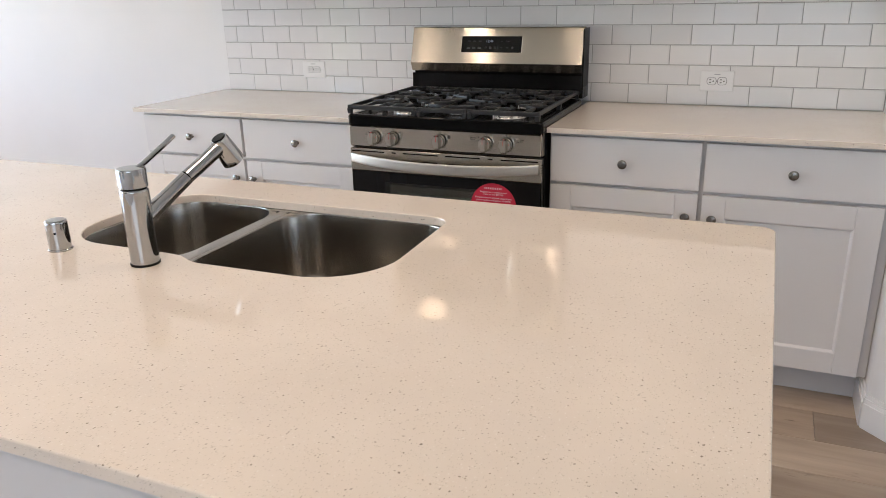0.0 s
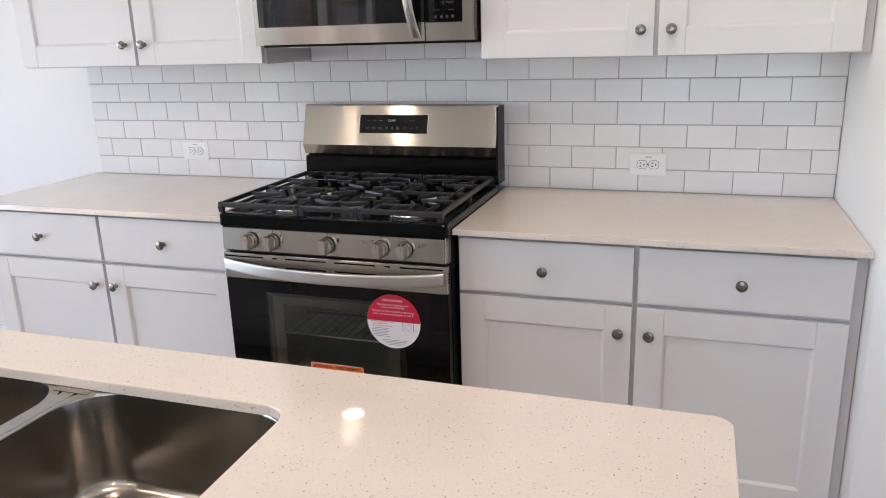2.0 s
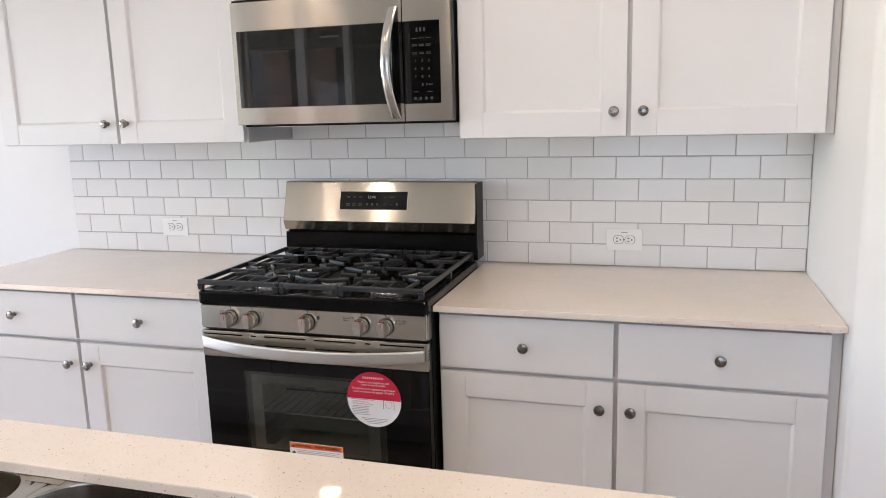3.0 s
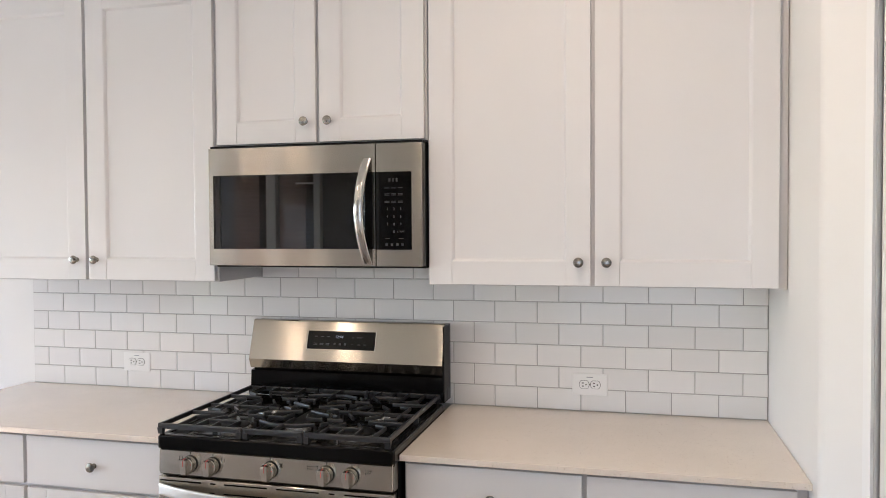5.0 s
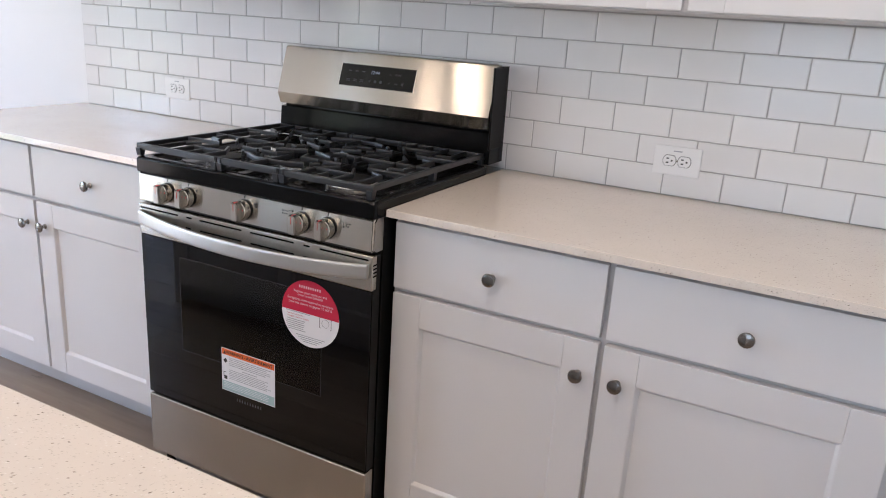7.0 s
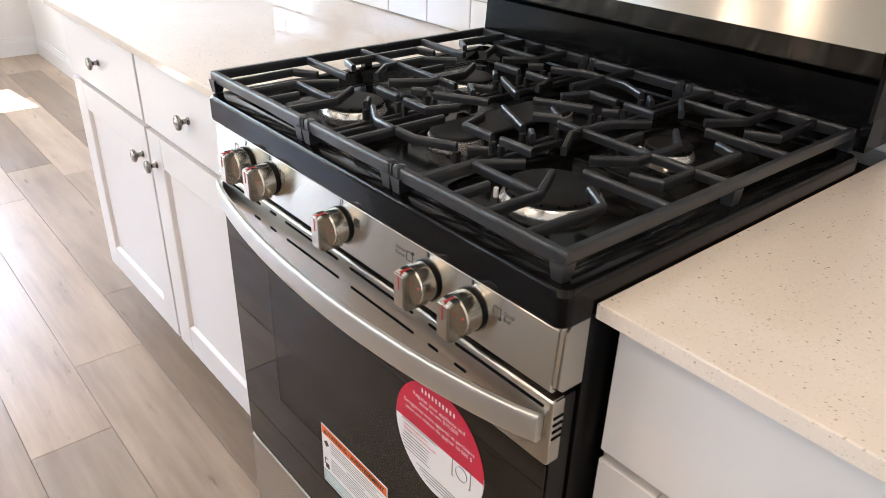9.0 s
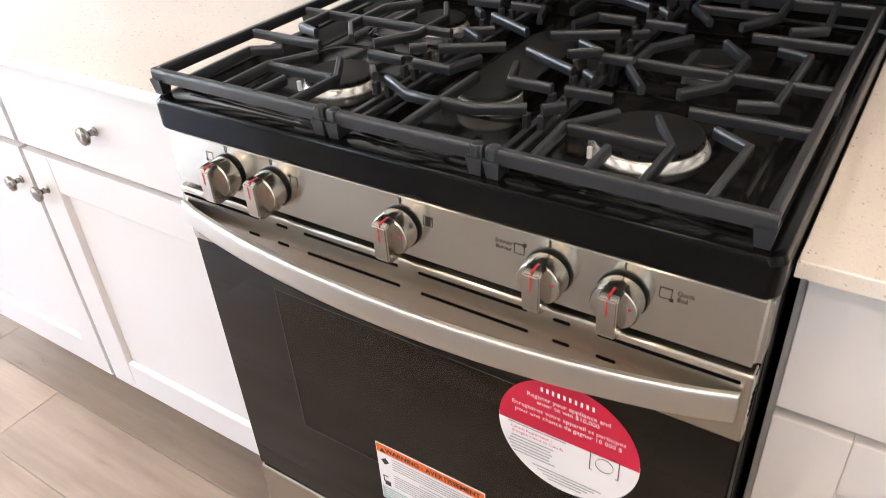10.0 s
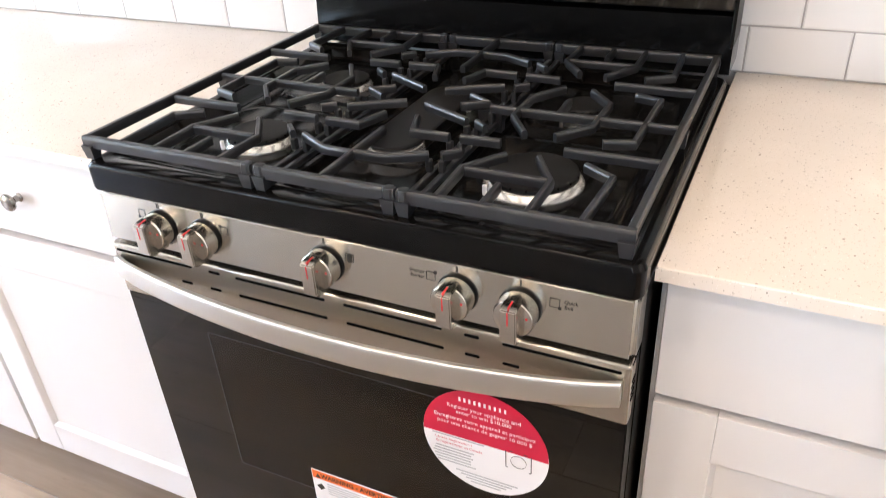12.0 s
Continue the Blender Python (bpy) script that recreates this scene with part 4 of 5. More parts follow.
# control knobs
def control_knob(x):
    z, y = 0.855, YF + 0.002
    k = part("control_knob", lathe([(0.0252, -0.001), (0.0252, 0.003), (0.0245, 0.004)], center=(x, y, z), axis="-y", n=32), M_BLACK, rng_, "stainless control knob with black collar")
    part("knob_dial", lathe([(0.0238, 0.0046), (0.0238, 0.022), (0.0222, 0.0245), (0.010, 0.025)], center=(x, y, z), axis="-y", n=32), M_KNOBSTEEL, k)
    bm = bmesh.new()
    prof = [(0.0228, 0.004), (0.0230, 0.032), (0.0205, 0.0405), (-0.0215, 0.0405), (-0.0270, 0.033), (-0.0270, 0.004)]
    add_loft(bm, [[(x + sx * w, y - h, z + v) for v, h in prof] for sx, w in ((-1, 0.0096), (1, 0.0096))])
    bmesh.ops.bevel(bm, geom=bm.edges[:], offset=0.0016, segments=2, affect="EDGES")
    part("grip", bm, M_KNOBSTEEL, k)
    part("pointer_line", box(x - 0.0007, x + 0.0007, y - 0.0409, y - 0.0404, z + 0.002, z + 0.0195), M_MARK, k, "red pointer line")
    part("pointer_line", box(x - 0.0009, x + 0.0009, y - 0.0385, y - 0.024, z + 0.0226, z + 0.0235), M_MARK, k, "red pointer line")
    writing("OFF", 0.0068, pose(x, y - 0.0158, z + 0.0233), M_INK, k)
    part("flame_mark", lathe([(0.0016, 0.0), (0.0016, 0.0004)], center=(x + 0.0158, y - 0.0247, z + 0.004), axis="-y", n=10), M_MARK, k)
    part("position_mark", box(x - 0.0006, x + 0.0006, YF + 0.0017, YF + 0.0025, z + 0.0275, z + 0.036), M_INK, k)


for x in (-0.268, -0.192, -0.003, 0.174, 0.250):
    control_knob(x)


def burner_icon(x, z, dx, dz, mid=False):
    y = YF + 0.0022
    s, w = 0.0058, 0.0006
    rows_ = [(x - s, x + s, z - s, z - s + w), (x - s, x + s, z + s - w, z + s), (x - s, x - s + w, z - s, z + s), (x + s - w, x + s, z - s, z + s)]
    rows_.append((x - 0.003, x + 0.003, z - 0.0055, z + 0.0055) if mid else (x + dx * s - 0.0018, x + dx * s + 0.0018, z + dz * s - 0.0018, z + dz * s + 0.0018))
    part("burner_icon", bars(rows_, y), M_INK, panel)


burner_icon(-0.300, 0.870, -1, -1)
burner_icon(-0.158, 0.870, -1, 1)
burner_icon(0.032, 0.870, 0, 0, True)
burner_icon(0.141, 0.870, 1, 1)
burner_icon(0.289, 0.870, 1, -1)
for text, x, z in (("Simmer", 0.1235, 0.8735), ("Burner", 0.1235, 0.8668), ("Quick", 0.3070, 0.8735), ("Boil", 0.3046, 0.8668)):
    writing(text, 0.0064, front(x, YF + 0.0017, z), M_INK, panel)

# oven door
bm = bmesh.new()
for x0, x1, z0, z1 in ((-0.3775, -0.215, 0.243, 0.8085), (0.215, 0.3775, 0.243, 0.8085), (-0.215, 0.215, 0.243, 0.425), (-0.215, 0.215, 0.672, 0.8085)):
    add_box(bm, x0, x1, YF + 0.006, -0.655, z0, z1)
door = part("oven_door", bm, M_BLACK, rng_, "black glass oven door with stainless top band")
part("door_band", box(-0.378, 0.378, YF, YF + 0.0215, 0.7235, 0.8095, bevel=0.004, seg=3), M_STEEL, door, "brushed stainless band with vent slots")
yg = YF + 0.0025
for x0, x1, z0, z1 in ((-0.376, -0.236, 0.245, 0.722), (0.236, 0.376, 0.245, 0.722), (-0.236, 0.236, 0.245, 0.412), (-0.236, 0.236, 0.682, 0.722)):
    part("door_glass", box(x0, x1, yg, yg + 0.0034, z0, z1), M_BGLASS, door)
bm = box(-0.236, 0.236, yg + 0.0002, yg + 0.003, 0.412, 0.682)
part("oven_window", bm, M_OVENGLASS, door, "dark tinted oven window")
# grey strips paint the reflection along the edges of the window glass
for x0, x1, z0, z1 in ((-0.2368, -0.2355, 0.412, 0.682), (0.2355, 0.2368, 0.412, 0.682), (-0.2355, 0.2355, 0.4113, 0.4125), (-0.2355, 0.2355, 0.6815, 0.6827)):
    part("window_edge", box(x0, x1, yg - 0.0003, yg, z0, z1), M_DIM, door)
# the cavity behind the window, with its rack
for x0, x1, z0, z1 in ((-0.2355, -0.178, 0.4125, 0.6815), (0.178, 0.2355, 0.4125, 0.6815), (-0.178, 0.178, 0.4125, 0.440), (-0.178, 0.178, 0.646, 0.6815)):
    part("window_surround", box(x0, x1, -0.6838, -0.6815, z0, z1), M_SURROUND, door)
bm = bmesh.new()
for x0, x1, y0, y1, z0, z1 in ((-0.2675, -0.2635, -0.647, -0.161, 0.336, 0.734), (0.2635, 0.2675, -0.647, -0.161, 0.336, 0.734), (-0.2635, 0.2635, -0.647, -0.161, 0.336, 0.340), (-0.2635, 0.2635, -0.647, -0.161, 0.730, 0.734), (-0.2635, 0.2635, -0.165, -0.161, 0.340, 0.730)):
    add_box(bm, x0, x1, y0, y1, z0, z1)
for k in range(11):
    z = 0.375 + k * 0.0315
    for sx in (-1, 1):
        add_box(bm, *sorted((sx * 0.2634, sx * 0.2575)), -0.60, -0.19, z, z + 0.011, bevel=0.003)
    add_box(bm, -0.22, 0.22, -0.1705, -0.1651, z, z + 0.011, bevel=0.0025)
part("oven_liner", bm, M_DARKGREY, rng_, "grey-green enamelled oven cavity with ribbed walls")
bm = bmesh.new()
for y in (-0.40, -0.20):
    add_tube(bm, [(-0.255, y, 0.5125), (0.255, y, 0.5125)], 0.0026, 8)
for k in range(16):
    x = -0.240 + k * 0.032
    add_tube(bm, [(x, -0.598, 0.5145), (x, -0.198, 0.5145)], 0.0012, 6)
rack = part("oven_rack", bm, M_BLACK, rng_, "dark wire rack behind the glass")
bm = bmesh.new()
add_tube(bm, [(-0.255, -0.600, 0.5125), (0.255, -0.600, 0.5125)], 0.0024, 8)
part("front_wire", bm, M_STEELH, rack, "bright front wire")


def slot(x0, x1, z, h=0.0042):
    lp = rounded(x0, x1, z - h / 2, z + h / 2, h * 0.49, 4)
    bm = bmesh.new()
    add_loft(bm, [[(x, YF - 0.0004, zz) for x, zz in lp], [(x, YF + 0.004, zz) for x, zz in lp]])
    part("vent_slot", bm, M_SLOT, door)


for x0, x1, z in ((-0.371, -0.231, 0.7985), (-0.155, -0.013, 0.7985), (0.015, 0.152, 0.7985), (0.229, 0.367, 0.7985), (-0.155, -0.013, 0.770), (0.016, 0.153, 0.770),
                  (-0.201, -0.182, 0.7985), (0.181, 0.200, 0.7985), (-0.205, -0.186, 0.770), (0.181, 0.200, 0.770), (-0.256, -0.237, 0.770), (0.229, 0.250, 0.770)):
    slot(x0, x1, z)
for x in (-0.3783, 0.3783):
    for k in range(4):
        z = 0.785 - k * 0.009
        part("side_vent", box(x - 0.0004, x + 0.0004, YF + 0.004, YF + 0.018, z, z + 0.003), M_SLOT, door)

# bowed handle
bm = bmesh.new()
loops = []
N = 28
for i in range(N + 1):
    u = -1 + 2 * i / N
    x = 0.369 * u
    b = 1 - u * u
    y = YF - 0.006 - 0.035 * b ** 0.8
    z = 0.774 - 0.015 * b
    hh, dd = 0.0178 + 0.001 * b, 0.0052
    loops.append([(x, y + dd * math.copysign(abs(math.cos(t)) ** 0.6, math.cos(t)), z + hh * math.copysign(abs(math.sin(t)) ** 0.42, math.sin(t))) for t in [2 * math.pi * (j + 0.5) / 24 for j in range(24)]])
add_loft(bm, loops)
handle = part("door_handle", bm, M_STEELH, door, "wide bowed satin steel handle", 45)
# drawer, feet
part("warming_drawer", box(-0.378, 0.378, YF, -0.6525, 0.050, 0.2375, bevel=0.005, seg=3), M_STEEL, rng_, "brushed stainless bottom drawer")
part("door_gap_seal", box(-0.370, 0.370, -0.672, -0.656, 0.2378, 0.2428), M_BLACK, rng_)
for x in (-0.345, 0.345):
    for y in (-0.655, -0.06):
        part("foot", lathe([(0.014, 0.0), (0.016, 0.004), (0.010, 0.012), (0.010, 0.033)], center=(x, y, 0.0005), n=16), M_BLACK, rng_)

# backguard
bm = bmesh.new()
add_prism(bm, [(-0.006, 0.9385), (-0.099, 0.9385), (-0.100, 0.945), (-0.094, 1.028), (-0.070, 1.030), (-0.050, 1.214), (-0.006, 1.214)], -0.381, 0.381)
bg = part("backguard", bm, M_ENAMEL, rng_, "black enamel backguard")
bm = bmesh.new()
add_prism(bm, [(-0.070, 1.038), (-0.098, 1.038), (-0.102, 1.041), (-0.1150, 1.074), (-0.1125, 1.082), (-0.070, 1.214), (-0.065, 1.2185), (-0.049, 1.2185)], -0.3795, 0.3755)
face = part("backguard_panel", bm, M_STEEL, bg, "brushed stainless backguard panel")
part("end_cap", box(0.3757, 0.3815, -0.105, -0.02, 0.98, 1.213, bevel=0.003), M_BLACK, bg)
# display, tilted with the panel
TILTB = math.degrees(math.atan2(0.0425, 0.132))


def on_panel(x, z, lift=0.0):
    """A place on the tilted panel face at height z."""
    y = -0.1125 + (z - 1.082) * 0.0425 / 0.132
    n = Vector((0, -0.132, 0.0425)).normalized()
    return Matrix.Translation(Vector((x, y, z)) + n * lift) @ pose(0, 0, 0, 90 - TILTB, 0, 0)


bm = box(-0.134, 0.134, -0.034, 0.034, -0.003, 0.0012, bevel=0.0008)
dsp = part("display", bm, M_BGLASS, bg, "black glass touch display showing the time")
dsp.matrix_basis = on_panel(-0.015, 1.150)
for x in (-0.1343, 0.1343):
    part("display_edge", box(x - 0.0007, x + 0.0007, -0.0345, 0.0345, -0.003, 0.0015), M_STEELH, dsp)


def flat_bars(items, material, parent, z=0.0013):
    bm = bmesh.new()
    for x0, x1, y0, y1 in items:
        add_box(bm, x0, x1, y0, y1, z, z + 0.0002)
    return part("printed_marks", bm, material, parent)


writing("12:44", 0.0145, pose(-0.008, 0.0125, 0.0014), M_DIGIT, dsp, "clock_digits", "glowing clock digits")
writing("START", 0.0075, pose(0.073, 0.012, 0.0014), M_LOGO, dsp)
flat_bars([(-0.106 + k * 0.0245, -0.094 + k * 0.0245, y, y + 0.0022) for k in range(3) for y in (0.012,)] + [(-0.108 + k * 0.0245, -0.094 + k * 0.0245, y, y + 0.002) for k in range(3) for y in (-0.014, -0.019)], M_LOGO, dsp)
flat_bars([(-0.028 + k * 0.0205, -0.020 + k * 0.0205, -0.018, -0.010) for k in range(3)] + [(0.066, 0.077, -0.016, -0.013), (0.090, 0.097, -0.018, -0.010)], M_DIM, dsp)
for s, y in ((1, 0.011), (-1, -0.014)):
    bm = bmesh.new()
    for t in (-1, 1):
        add_sweep(bm, [(0.046 + t * 0.0035, y - s * 0.0022, 0.0014), (0.046, y + s * 0.0022, 0.0014)], 0.0008, 0.0003)
    part("arrow_mark", bm, M_LOGO, dsp)

# ---- stickers on the oven door
YS = yg - 0.0006
seal = thing("round_sticker", "round red and white registration sticker on the oven door", "sticker")
CX, CZ, R = 0.2015, 0.6245, 0.0868
disc = [(CX + R * math.cos(t), CZ + R * math.sin(t)) for t in [2 * math.pi * k / 72 for k in range(72)]]
split = 0.636
lower_half = [p for p in disc if p[1] <= split]
upper_half = [p for p in disc if p[1] > split]


def flat(loop, y0, y1):
    bm = bmesh.new()
    ang = sorted(loop, key=lambda p: math.atan2(p[1] - sum(q[1] for q in loop) / len(loop), p[0] - sum(q[0] for q in loop) / len(loop)))
    return add_loft(bm, [[(x, y0, z) for x, z in ang], [(x, y1, z) for x, z in ang]])


part("white_field", flat(lower_half, YS - 0.0002, YS + 0.0005), M_WHITE, seal, "white printed lower field", 20)
part("red_field", flat(upper_half + [(lower_half[0][0], lower_half[0][1]), (2 * CX - lower_half[0][0], lower_half[0][1])], YS - 0.0003, YS + 0.0005), M_RED, seal, "red upper field", 20)
YT = YS - 0.0005
part("logo_bars", bars([(CX - 0.033 + k * 0.0068, CX - 0.0302 + k * 0.0068, 0.689, 0.6955) for k in range(10)], YT), M_WHITE, seal)
for text, z, size in (("Register your appliance and", 0.678, 0.0090), ("enter to win $10,000", 0.6695, 0.0088), ("Enregistrez votre appareil et participez", 0.657, 0.0088), ("pour une chance de gagner 10 000 $", 0.6475, 0.0088)):
    writing(text, size, front(CX, YT, z), M_WHITE, seal)
writing("US Registration", 0.0062, front(CX - 0.052, YT, 0.628), M_RED, seal)
part("small_print", bars([(CX - 0.074, CX + 0.0 - 0.006 * (k % 2), 0.6215 - 0.0, 0.6232) for k in range(1)], YT), M_GREYINK, seal)
writing("Canada Registration /", 0.0062, front(CX - 0.044, YT, 0.6155), M_RED, seal)
writing("Enregistrement au Canada", 0.0062, front(CX - 0.036, YT, 0.6085), M_RED, seal)
rng2 = random.Random(3)
part("small_print", bars([(CX - 0.074 + abs(k - 2) * 0.002, CX - 0.012 - rng2.uniform(0, 0.012), 0.600 - k * 0.0052, 0.6016 - k * 0.0052) for k in range(6)], YT), M_GREYINK, seal)
part("small_print", bars([(CX - 0.042 + k * 0.007, CX + 0.046 - k * 0.008, 0.563 - k * 0.005, 0.5646 - k * 0.005) for k in range(4)], YT), M_GREYINK, seal)
# line drawing of a plate between fork and knife
bm = bmesh.new()
ring = [(CX + 0.047 + 0.0105 * math.cos(t), 0.6115 + 0.0105 * math.sin(t)) for t in [2 * math.pi * k / 28 for k in range(29)]]
for p, q in zip(ring, ring[1:]):
    add_sweep(bm, [(p[0], YT, p[1]), (q[0], YT, q[1])], 0.001, 0.0004)
for x in (CX + 0.030, CX + 0.064):
    add_box(bm, x - 0.0006, x + 0.0006, YT - 0.0003, YT, 0.598, 0.627)
for x0, x1, z in ((CX + 0.034, CX + 0.039, 0.628), (CX + 0.054, CX + 0.060, 0.628), (CX + 0.030, CX + 0.033, 0.598), (CX + 0.061, CX + 0.064, 0.598)):
    add_box(bm, x0, x1, YT - 0.0003, YT, z - 0.0005, z + 0.0005)
part("plate_drawing", bm, M_LOGO, seal)

warn = thing("warning_label", "white warning label with orange heading on the oven door", "sticker")
part("paper", box(-0.0925, 0.0905, YS - 0.0002, YS + 0.0005, 0.3345, 0.4590), M_WHITE, warn)
part("heading_band", box(-0.0910, 0.0890, YS - 0.0006, YS - 0.0002, 0.4405, 0.4575), M_ORANGE, warn, "orange heading band")
part("foot_band", box(-0.0910, 0.0890, YS - 0.0006, YS - 0.0002, 0.3365, 0.3630), M_TEAL, warn, "grey-green foot band")
writing("WARNING - AVERTISSEMENT", 0.0122, front(0.004, YS - 0.0008, 0.4487), M_INK, warn, bold=0.00035)
bm = bars([(-0.066, 0.08 - rng2.uniform(0, 0.02), 0.4335 - k * 0.0052, 0.4348 - k * 0.0052) for k in range(5)] + [(-0.02, 0.03, 0.4045, 0.406)] + [(-0.066, 0.082 - rng2.uniform(0, 0.03), 0.398 - k * 0.0050, 0.3993 - k * 0.0050) for k in range(6)], YS - 0.0004)
part("small_print", bm, M_GREYINK, warn)
part("small_print", bars([(-0.085, 0.082 - rng2.uniform(0, 0.02), 0.3585 - k * 0.0048, 0.3597 - k * 0.0048) for k in range(4)], YS - 0.0007), M_WHITE, warn)
bm = bmesh.new()
add_loft(bm, [[(-0.086, y, 0.4240), (-0.080, y, 0.4155), (-0.0715, y, 0.4225), (-0.0775, y, 0.4305)] for y in (YS - 0.0006, YS - 0.0002)])
part("tipping_pictogram", bm, M_INK, warn)
part("tipping_pictogram", bars([(-0.084, -0.0735, 0.3690, 0.3790), (-0.086, -0.0845, 0.3760, 0.3900), (-0.0845, -0.0765, 0.3885, 0.3900)], YS - 0.0004), M_INK, warn)
for x0, z0 in ((-0.086, 0.4428),):
    bm = bmesh.new()
    add_loft(bm, [[(x0, y, z0), (x0 + 0.0105, y, z0), (x0 + 0.00525, y, z0 + 0.0095)] for y in (YS - 0.0009, YS - 0.0006)])
    part("hazard_triangle", bm, M_INK, warn)
part("logo_bars", bars([(-0.042 + k * 0.0091, -0.0385 + k * 0.0091, 0.3115, 0.3195) for k in range(10)], yg), M_LOGO, door, "grey printed bars on the glass")

# ---------------------------------------------------------------- microwave
mw = thing("microwave", "stainless over-the-range microwave with black glass door", "microwave")
YMW, MZ0, MZ1 = -0.380, 1.4415, 1.8395
part("body", box(-0.379, 0.379, -0.335, Y_NORTH - 0.015, MZ0 - 0.008, MZ1 + 0.008, bevel=0.002), M_BLACK, mw, "black casing")
part("top_vent", box(-0.379, 0.379, -0.368, -0.3352, MZ1 + 0.001, MZ1 + 0.0085), M_BLACK, mw)


def ribbon(x0, x1, z0, z1, y, t):
    """A panel whose outer edges roll back."""
    return box(x0, x1, y, y + t, z0, z1, bevel=0.004, seg=3)


mdoor = part("door", bmesh.new(), M_STEEL, mw, "stainless framed black glass door")
bm = bmesh.new()
for x0, x1, z0, z1 in ((-0.379, 0.2225, 1.7475, MZ1), (-0.379, 0.2225, MZ0, 1.4975), (-0.379, -0.3625, 1.4975, 1.7475)):
    add_box(bm, x0, x1, YMW, YMW + 0.044, z0, z1)
mdoor.data = mesh_of(bm, "door", M_STEEL)
part("door_glass", box(-0.3622, 0.2225, YMW + 0.0006, YMW + 0.006, 1.4978, 1.7472), M_MWGLASS, mdoor, "glossy black door glass")
part("door_window", box(-0.318, 0.130, YMW + 0.0001, YMW + 0.0006, 1.522, 1.690), M_MESH, mdoor, "grey shielded window")
part("logo_bars", bars([(-0.056 + k * 0.0066, -0.0525 + k * 0.0066, 1.713, 1.719) for k in range(10)], YMW + 0.0005), M_LOGO, mdoor)
bm = bmesh.new()
loops = []
for i in range(25):
    u = -1 + 2 * i / 24
    z = (1.452 + 1.792) / 2 + u * 0.171
    b = 1 - u * u
    y = YMW - 0.002 - 0.046 * b
    x = 0.197 - 0.016 * b
    loops.append([(x + 0.0155 * math.cos(t), y + 0.007 * math.sin(t), z) for t in [2 * math.pi * j / 16 for j in range(16)]])
add_loft(bm, loops)
part("handle", bm, M_SATIN, mdoor, "bowed satin steel handle", 45)

cp = part("control_column", bmesh.new(), M_STEEL, mw, "stainless column with black key panel")
bm = bmesh.new()
for x0, x1, z0, z1 in ((0.2255, 0.379, 1.7475, MZ1), (0.2255, 0.379, MZ0, 1.4955), (0.345, 0.379, 1.4955, 1.7475)):
    add_box(bm, x0, x1, YMW + 0.002, YMW + 0.044, z0, z1)
cp.data = mesh_of(bm, "control_column", M_STEEL)
part("key_panel", box(0.2257, 0.3448, YMW + 0.0025, YMW + 0.008, 1.4957, 1.7473), M_BGLASS, cp, "black glass key panel")
YK = YMW + 0.0024
for r, row in enumerate(("123", "456", "789")):
    for c, ch in enumerate(row):
        writing(ch, 0.012, front(0.263 + c * 0.0225, YK, 1.627 - r * 0.0245), M_LOGO, cp)
writing("0", 0.012, front(0.2855, YK, 1.5535), M_LOGO, cp)
writing("START", 0.0085, front(0.308, YK, 1.5535), M_LOGO, cp)
part("key_legends", bars([(0.254 + c * 0.0225, 0.270 + c * 0.0225, z, z + 0.0022) for c in range(3) for z in (1.694, 1.675, 1.671, 1.651, 1.647)] + [(0.255, 0.271, 1.531, 1.533), (0.301, 0.317, 1.531, 1.533)], YK), M_DIM, cp)
part("key_legends", bars([(0.256 + c * 0.018, 0.264 + c * 0.018, 1.508, 1.516) for c in range(4)] + [(0.268, 0.274, 1.715, 1.727), (0.280, 0.286, 1.715, 1.727), (0.292, 0.298, 1.715, 1.727)], YK), M_DIM, cp)
part("underside_filter", box(-0.30, 0.30, -0.30, -0.04, MZ0 - 0.011, MZ0 - 0.0085), M_STEELH, mw)


# ---------------------------------------------------------------- outlets
def outlet(cx, cz, label):
    o = thing("wall_outlet", label, "outlet", "backsplash outlets", (cx, -0.0045, cz))
    bm = box(-0.0615, 0.0615, -0.005, 0.001, -0.0385, 0.0385, bevel=0.0022, seg=2)
    part("cover_plate", bm, M_OUTLET, o, "white plastic cover plate")
    for s in (-1, 1):
        lp = [(s * 0.0195 + 0.0165 * math.cos(t), max(-0.0135, min(0.0135, 0.0165 * math.sin(t)))) for t in [2 * math.pi * k / 32 for k in range(32)]]
        bm = bmesh.new()
        add_loft(bm, [[(s * 0.0195 + (x - s * 0.0195) * 1.09, y, z * 1.09) for x, z in lp] for y in (-0.0049, -0.0052)])
        part("socket_gap", bm, M_GAP, o)
        bm = bmesh.new()
        add_loft(bm, [[(x, -0.0051, z) for x, z in lp], [(x, -0.0072, z) for x, z in lp]])
        f = part("socket", bm, M_OUTLET, o)
        for z in (-0.0055, 0.0055):
            part("socket_slot", box(s * 0.0195 - 0.008, s * 0.0195 - 0.0015, -0.0076, -0.0070, z - 0.0017, z + 0.0017), M_SLOT, f)
        part("socket_slot", lathe([(0.0026, 0.0070), (0.0026, 0.0076)], center=(s * 0.0195 + 0.0065, 0, 0), axis="-y", n=12), M_SLOT, f)
    part("screw", lathe([(0.0022, 0.005), (0.0022, 0.0056)], center=(0, 0, 0), axis="-y", n=10), M_NICKEL, o)
    part("printed_mark", bars([(-0.011, 0.011, 0.0245, 0.0275)], -0.0050), M_GREYINK, o)


outlet(0.887, 1.010, "white duplex outlet on the backsplash beside the range")
outlet(-0.946, 1.022, "white duplex outlet on the backsplash near the wall end")

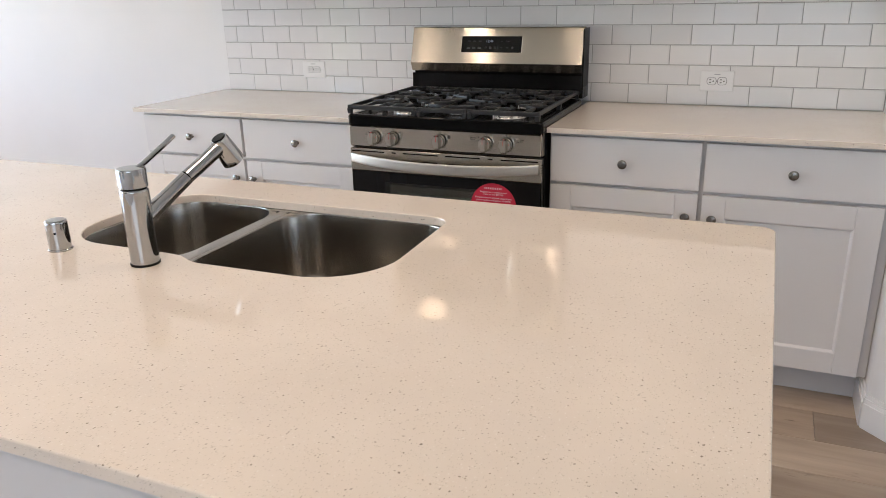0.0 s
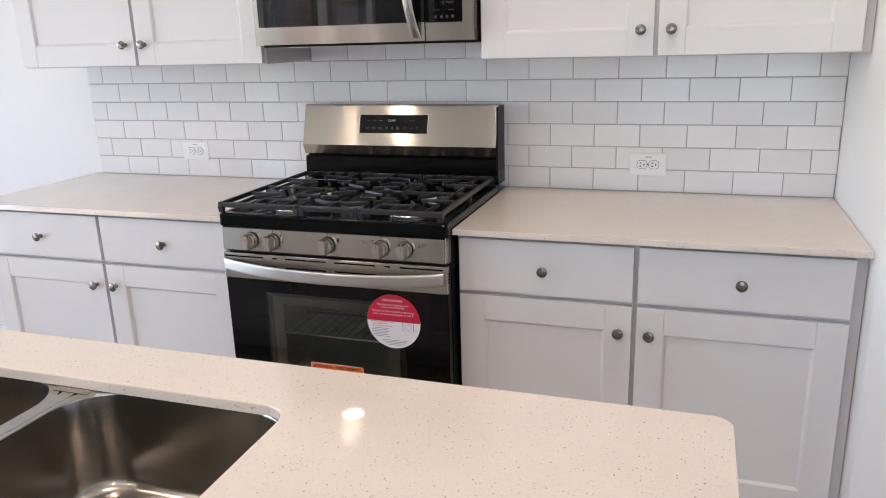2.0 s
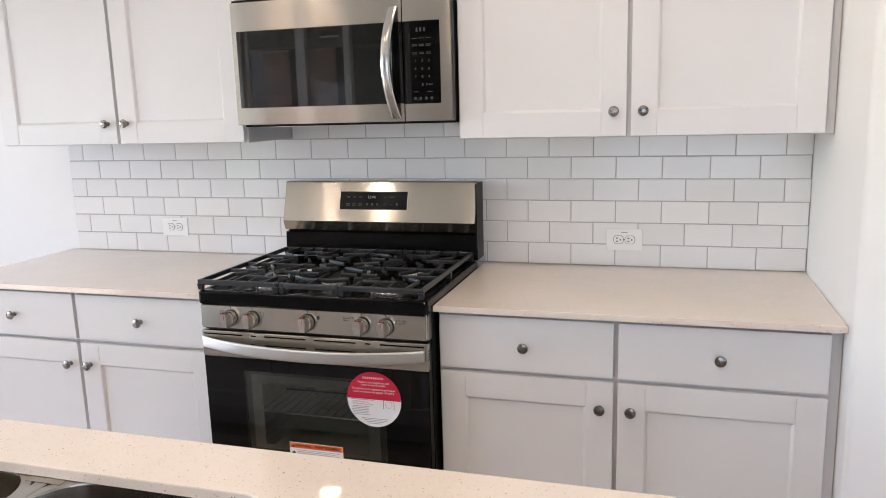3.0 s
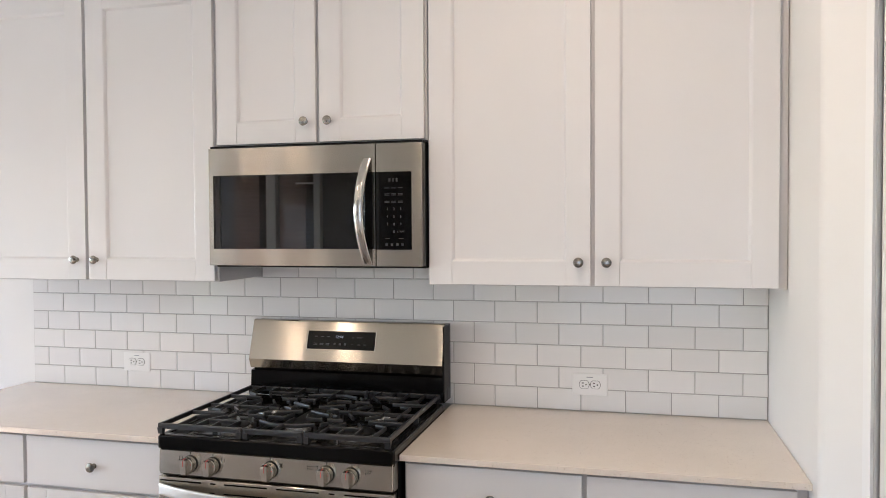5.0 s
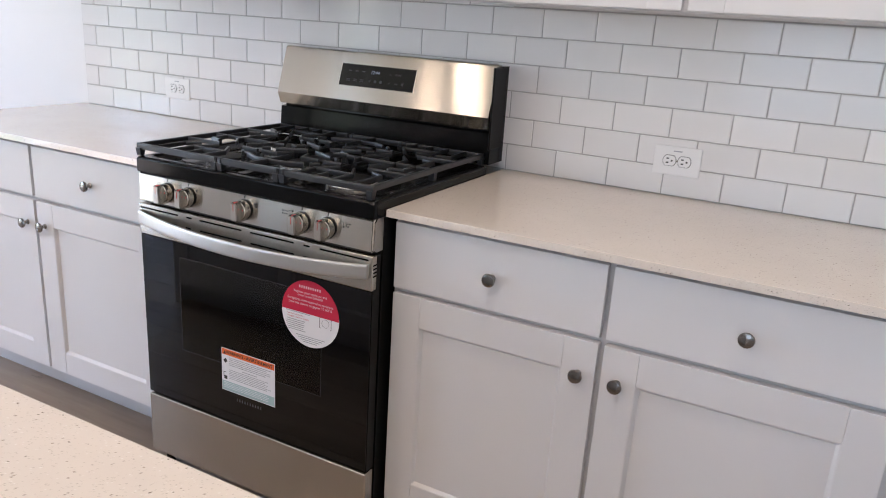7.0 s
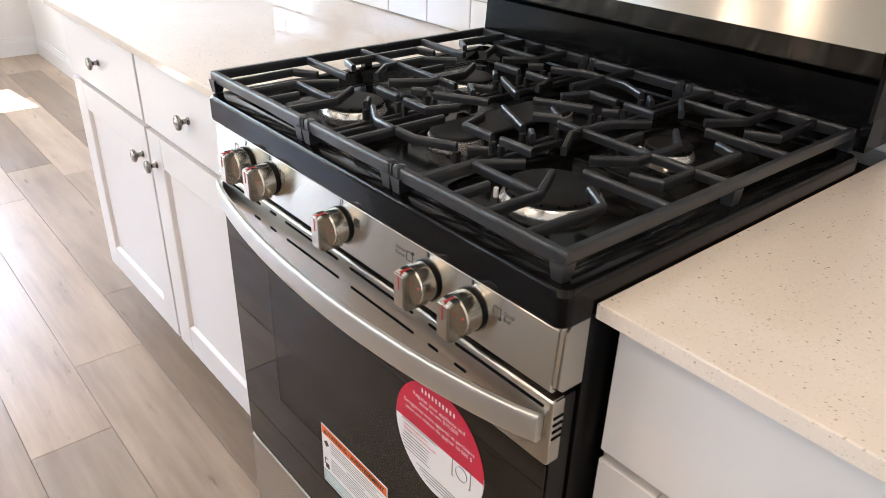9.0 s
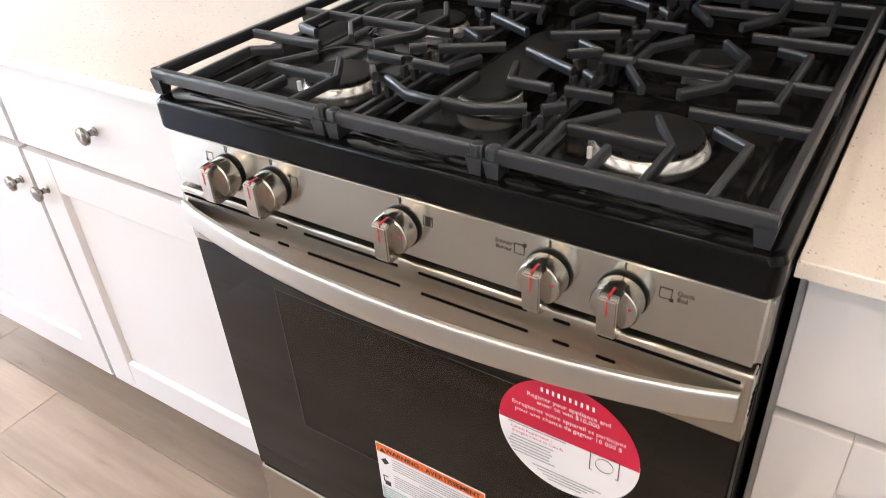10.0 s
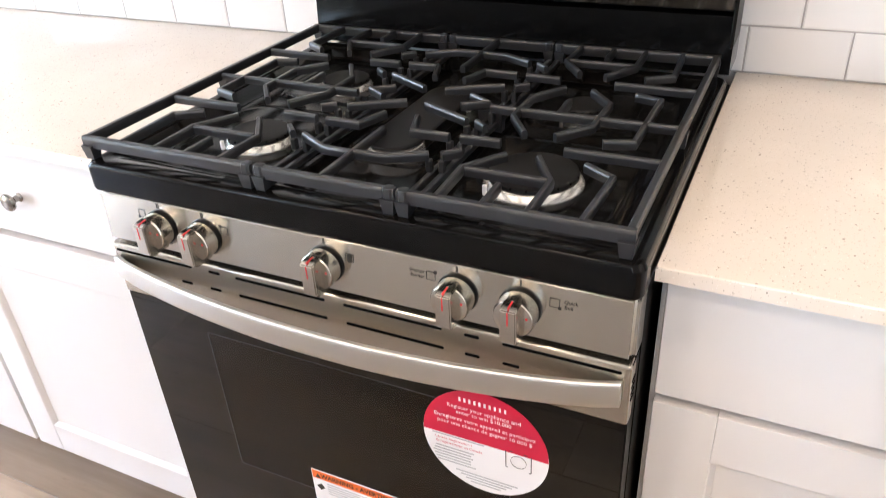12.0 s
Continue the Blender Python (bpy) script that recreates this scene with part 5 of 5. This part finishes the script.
# recessed ceiling lamps, with a fitting for the added one at (0.90, -1.20) too
for x, y in DOWNLIGHTS:
    d = thing("recessed_light", "round white recessed ceiling light, switched on", "ceiling light", "recessed lights", (x, y, CEIL))
    part("trim_ring", lathe([(0.098, -0.0005), (0.098, -0.005), (0.084, -0.009), (0.078, -0.004)], n=28), M_TRIM, d)
    part("lens", lathe([(0.076, -0.003), (0.076, -0.006), (0.02, -0.007)], n=28), M_LAMP, d, "glowing warm lens")

# ---------------------------------------------------------------- backsplash tiles
splash = tagged(part("backsplash", box(-1.452, XR - 0.001, -0.0035, Y_NORTH - 0.001, Z_TOP + 0.0005, 1.46), M_GROUT), "white glazed brick-pattern tile backsplash with grey grout", "backsplash", kind="structure")
PX_, PZ_, GR = 0.1540, 0.0768, 0.0024
tile_meshes = {}


def tile_mesh(w, h):
    key = (round(w, 4), round(h, 4))
    if key not in tile_meshes:
        bm = bmesh.new()
        lv = ((0.0, 0.0), (0.0, 0.0036), (0.0009, 0.0048), (0.0026, 0.0054))
        add_loft(bm, [[(x, -d, z) for x, z in rect(-w / 2 + o, w / 2 - o, -h / 2 + o, h / 2 - o)] for o, d in lv], cap0=False)
        tile_meshes[key] = mesh_of(bm, "tile", M_TILE, None)
    return tile_meshes[key]


ends = []
for r in range(7):
    z0 = Z_TOP + 0.0025 + r * PZ_
    z1 = min(z0 + PZ_ - GR, 1.459)
    lo, hi = (-1.4515, XR - 0.002) if r < 6 else (-0.379, 0.379)
    x = 0.5474 + (0 if r % 2 == 0 else PX_ / 2) - 14 * PX_
    while x < hi:
        a_, b_ = max(x + GR / 2, lo), min(x + PX_ - GR / 2, hi)
        if b_ - a_ > 0.008:
            ob = new("tile", tile_mesh(b_ - a_, z1 - z0))
            ob.parent = splash
            ob.location = ((a_ + b_) / 2, random.uniform(-0.0003, 0.0002), (z0 + z1) / 2)
            ob.rotation_euler = (random.gauss(0, 0.0018), 0, random.gauss(0, 0.0018))
        x += PX_

# ---------------------------------------------------------------- floor planks
floor = tagged(part("floor", box(X_WEST, X_EAST, Y_SOUTH, Y_NORTH, -0.02, -0.0042), M_SUBFLOOR), "grey-brown wood plank floor laid in staggered rows", "floor", kind="structure")
PW, PL, JG = 0.1865, 1.245, 0.0011
plank_meshes = {}


def plank_mesh(l, w):
    key = (round(l, 3), round(w, 4))
    if key not in plank_meshes:
        bm = bmesh.new()
        lv = ((0.0, -0.0041), (0.0, -0.0009), (0.0010, 0.0))
        add_loft(bm, [[(x, y, z) for x, y in rect(-l / 2 + o, l / 2 - o, -w / 2 + o, w / 2 - o)] for o, z in lv], cap0=False)
        plank_meshes[key] = mesh_of(bm, "plank", M_PLANK, None)
    return plank_meshes[key]


row = 0
y1 = -0.659 + 4 * PW
offsets = {3: -1.490, 4: -1.160, 5: -0.858}
while y1 > Y_SOUTH:
    ya, yb = max(y1 - PW, Y_SOUTH) + JG / 2, min(y1, Y_NORTH) - JG / 2
    start = offsets.get(row, -1.160 + ((row * 0.437) % 1.0) * PL)
    x = start - PL * 6
    while x < X_EAST:
        a_, b_ = max(x + JG / 2, X_WEST), min(x + PL - JG / 2, X_EAST)
        if b_ - a_ > 0.02 and yb - ya > 0.01:
            ob = new("plank", plank_mesh(b_ - a_, yb - ya))
            ob.parent = floor
            ob.location = ((a_ + b_) / 2, (ya + yb) / 2, 0)
        x += PL
    y1 -= PW
    row += 1
